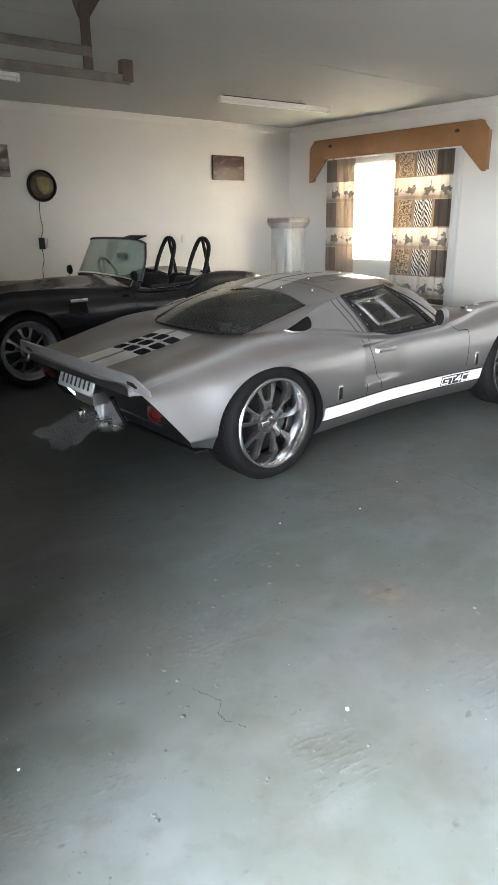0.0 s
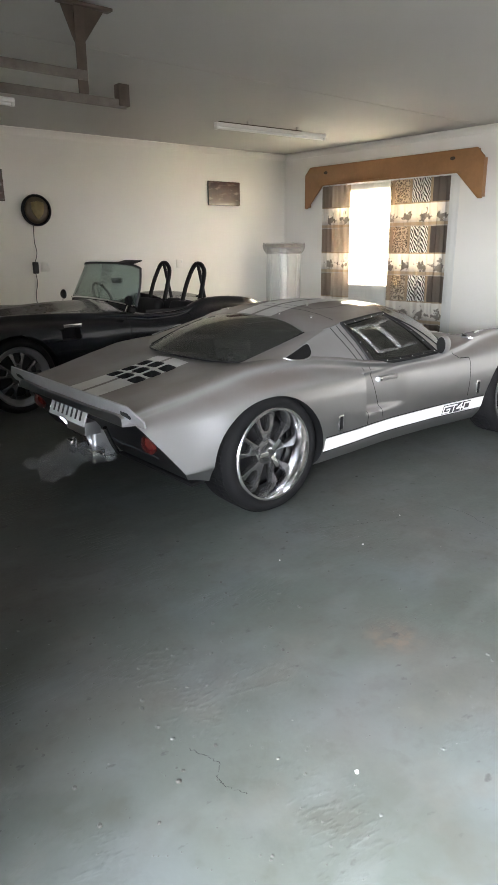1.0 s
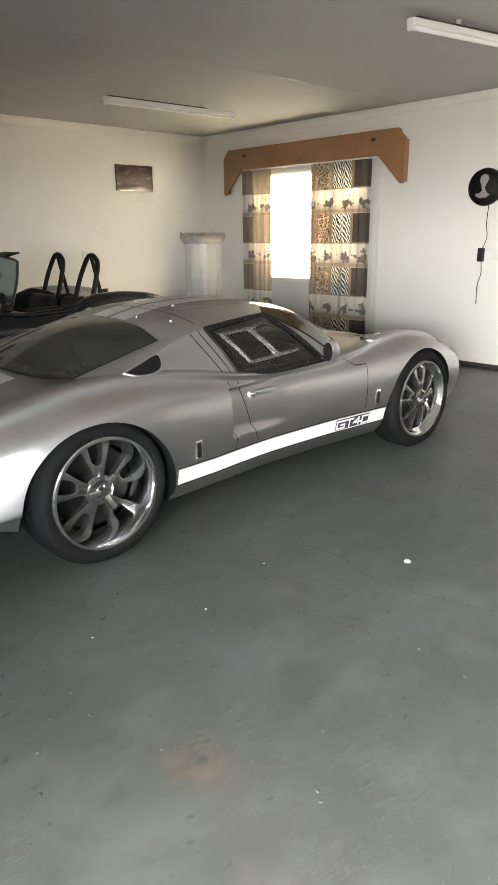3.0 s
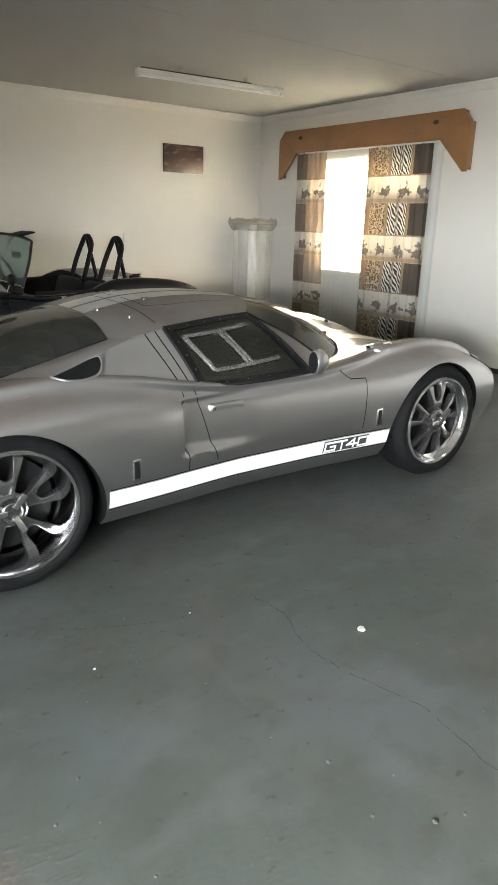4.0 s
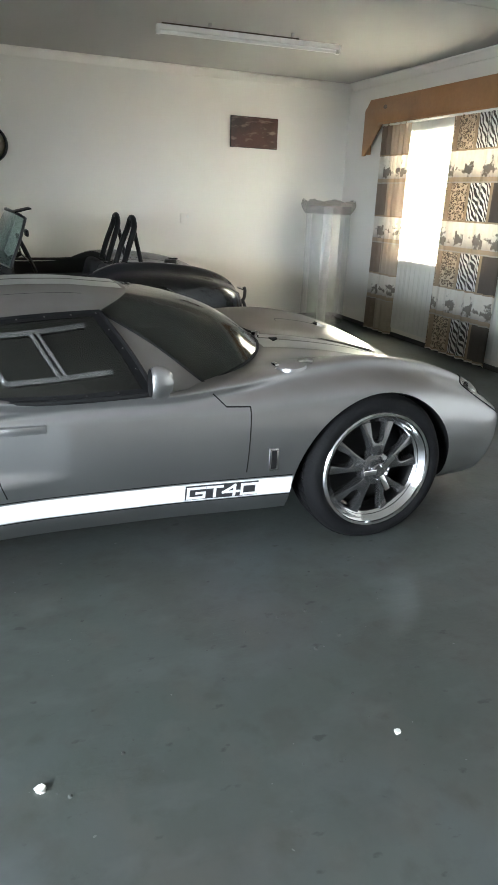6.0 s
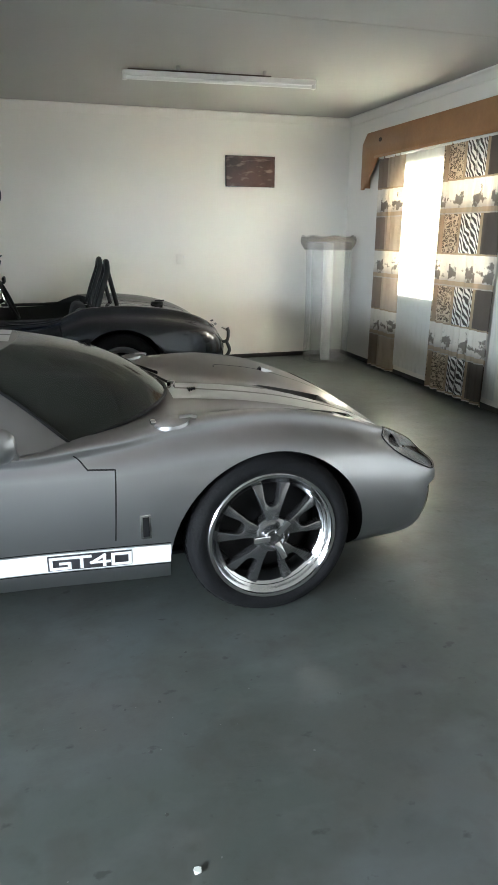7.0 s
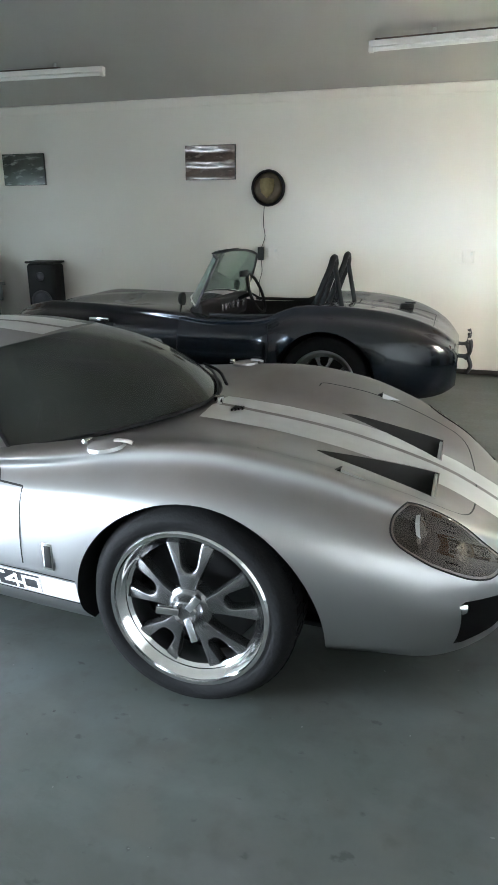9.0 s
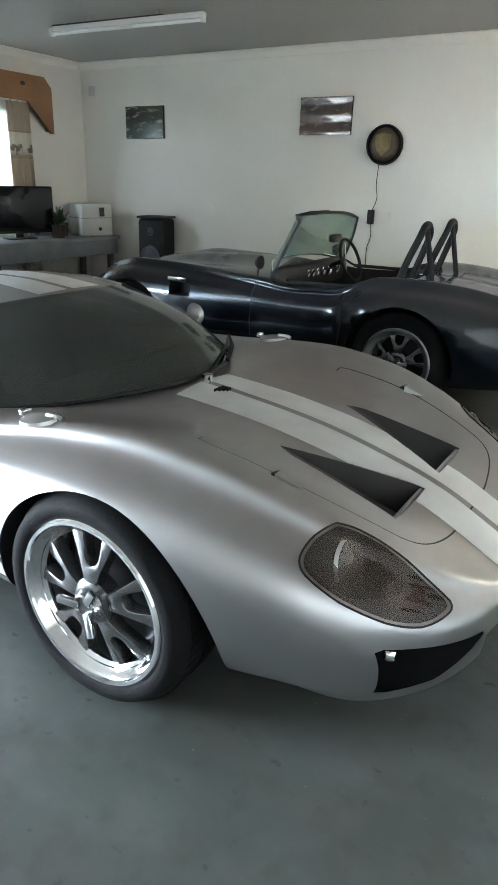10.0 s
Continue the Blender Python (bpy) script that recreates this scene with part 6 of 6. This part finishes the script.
def loudspeaker(m):
    s = thing("loudspeaker", "black floor loudspeaker cabinet against the wall", "loudspeaker", m)
    part("cabinet", box(-0.165, 0.165, -0.15, 0.15, 0, 1.04, 0.04, seg=3), BLACK, s)
    part("top_trim", box(-0.172, 0.172, -0.157, 0.157, 1.041, 1.065, 0.008), INTERIOR, s)
    for z, r_ in ((0.26, 0.125), (0.62, 0.125), (0.90, 0.05)):
        part("cone", lathe([(r_, 0), (r_, 0.012), (r_ * 0.9, 0.014), (r_ * 0.82, 0.0), (r_ * 0.3, -0.02 + 0.021), (0, 0.012)], 32, pose(0, -0.151, z, 90, 0, 0)), DARK_METAL, s)
    return s


loudspeaker(pose(1.16, 8.02, 0, 0, 0, 8))


def camera_unit(m):
    c = thing("wall_sensor", "small grey wall sensor in the room corner", "sensor", m)
    part("bracket", box(-0.02, 0.02, -0.06, -0.001, -0.02, 0.02, 0.004), GREY_BOX, c)
    part("body", box(-0.035, 0.035, -0.11, -0.05, -0.06, 0.05, 0.012, seg=3), GREY_BOX, c)
    return c


camera_unit(pose(0.10, Y_NORTH, 2.40, 0, 0, 25))


# ---- on the floor ----
def plastic_bag():
    """Clear crumpled film hanging under the coupe's tail."""
    rnd = random.Random(21)
    ph = [rnd.uniform(0, 6.28) for _ in range(6)]

    def fn(u, v):
        x, y = 1.62 + 0.36 * v, 3.62 + 0.42 * (u - 0.3)
        z = 0.33 - 0.10 * (1 - v) ** 1.5 + 0.018 * math.sin(9 * u + ph[0] + 4 * v) + 0.018 * math.sin(17 * u - 6 * v + ph[1]) + 0.012 * math.sin(23 * v + ph[2])
        return (x + 0.02 * math.sin(8 * u + ph[3]), y + 0.02 * math.sin(11 * v + ph[4]), z)
    ob = solo("plastic_film", sheet(fn, 44, 36), FILM, "crumpled clear plastic film hung on the tailpipes", "plastic film", smooth=25)
    return ob


plastic_bag()


def crack(name, pts, wide, seed):
    rnd, bm = random.Random(seed), bmesh.new()
    line = spline([(x, y, 0) for x, y in pts], 60)
    last = None
    for i, p in enumerate(line):
        q = p + Vector((rnd.uniform(-1, 1) * 0.005, rnd.uniform(-1, 1) * 0.004, 0.0015))
        w = wide * rnd.uniform(0.25, 1.0)
        pair = [bm.verts.new(q + Vector((-w / 2, 0, 0))), bm.verts.new(q + Vector((w / 2, 0, 0)))]
        if last and rnd.random() > 0.12:
            bm.faces.new((last[0], last[1], pair[1], pair[0]))
        last = pair
    return solo(name, bm, CRACK, "thin dark crack in the painted floor", "crack", kind="structure")


CRACK = mat("crack_shadow_dirt", (0.035, 0.035, 0.034), 0.9)
crack("trim_crack", [(3.32, 2.30), (3.34, 2.15), (3.28, 1.95), (3.30, 1.75), (3.37, 1.50), (3.34, 1.22), (3.36, 0.9)], 0.0034, 2)


crack("trim_crack", [(2.60, 2.53), (2.74, 2.45), (2.88, 2.385), (3.02, 2.335)], 0.0045, 5)
crack("trim_crack", [(1.17, 1.70), (1.20, 1.60), (1.16, 1.55), (1.19, 1.46)], 0.0035, 6)


def floor_grit():
    """Low blobs of paint and mortar stuck to the floor, thickest near the door."""
    rnd, verts, faces = random.Random(14), [], []
    for k in range(560):
        x = min(rnd.expovariate(0.75) + 0.25, 6.0)
        y = 0.9 + 1.6 * rnd.random() ** 0.8 + (0.25 * x if x < 3 else 0.75) * rnd.random()
        r = 0.0025 + 0.0065 * rnd.random() ** 4
        n, first = 6, len(verts)
        for ring, h in ((1.0, 0.0), (0.6, 0.42)):
            for i in range(n):
                a = 2 * math.pi * i / n
                q = r * ring * rnd.uniform(0.7, 1.25)
                verts.append((x + q * math.cos(a), y + q * math.sin(a), 0.0005 + h * r))
        for i in range(n):
            j = (i + 1) % n
            faces.append((first + i, first + j, first + n + j, first + n + i))
        faces.append(tuple(first + n + i for i in range(n)))
    me = bpy.data.meshes.new("floor_grit")
    me.from_pydata(verts, [], faces)
    me.materials.append(GRIT)
    tagged(new("floor_grit", me), "small lumps of paint and mortar stuck to the floor", "grit", kind="stuff")


GRIT = mat("painted_grit", (0.085, 0.092, 0.088), 0.6, 0, 0.4, 3, second=(0.062, 0.060, 0.054), amount=0.8)
floor_grit()


def chip(x, y, r, seed):
    rnd = random.Random(seed)
    pts = [(rnd.uniform(0.6, 1) * r * math.cos(a), rnd.uniform(0.5, 0.9) * r * math.sin(a), z) for z in (0.0, r * 0.45) for a in [k * 0.9 for k in range(7)]]
    return solo("chip", hull([Vector(p) for p in pts]), LAMP_WHITE, "small white crumb of plaster on the floor", "crumb", pose(x, y, 0.0005, 0, 0, rnd.uniform(0, 180)), "crumbs on the floor", smooth=20)


for i, (x, y, r) in enumerate(((3.51, 1.903, 0.018), (4.47, 1.76, 0.014), (1.47, 1.316, 0.008), (2.62, 2.25, 0.006), (3.05, 2.35, 0.005), (2.2, 2.4, 0.005), (0.62, 1.75, 0.006))):
    chip(x, y, r, 30 + i)
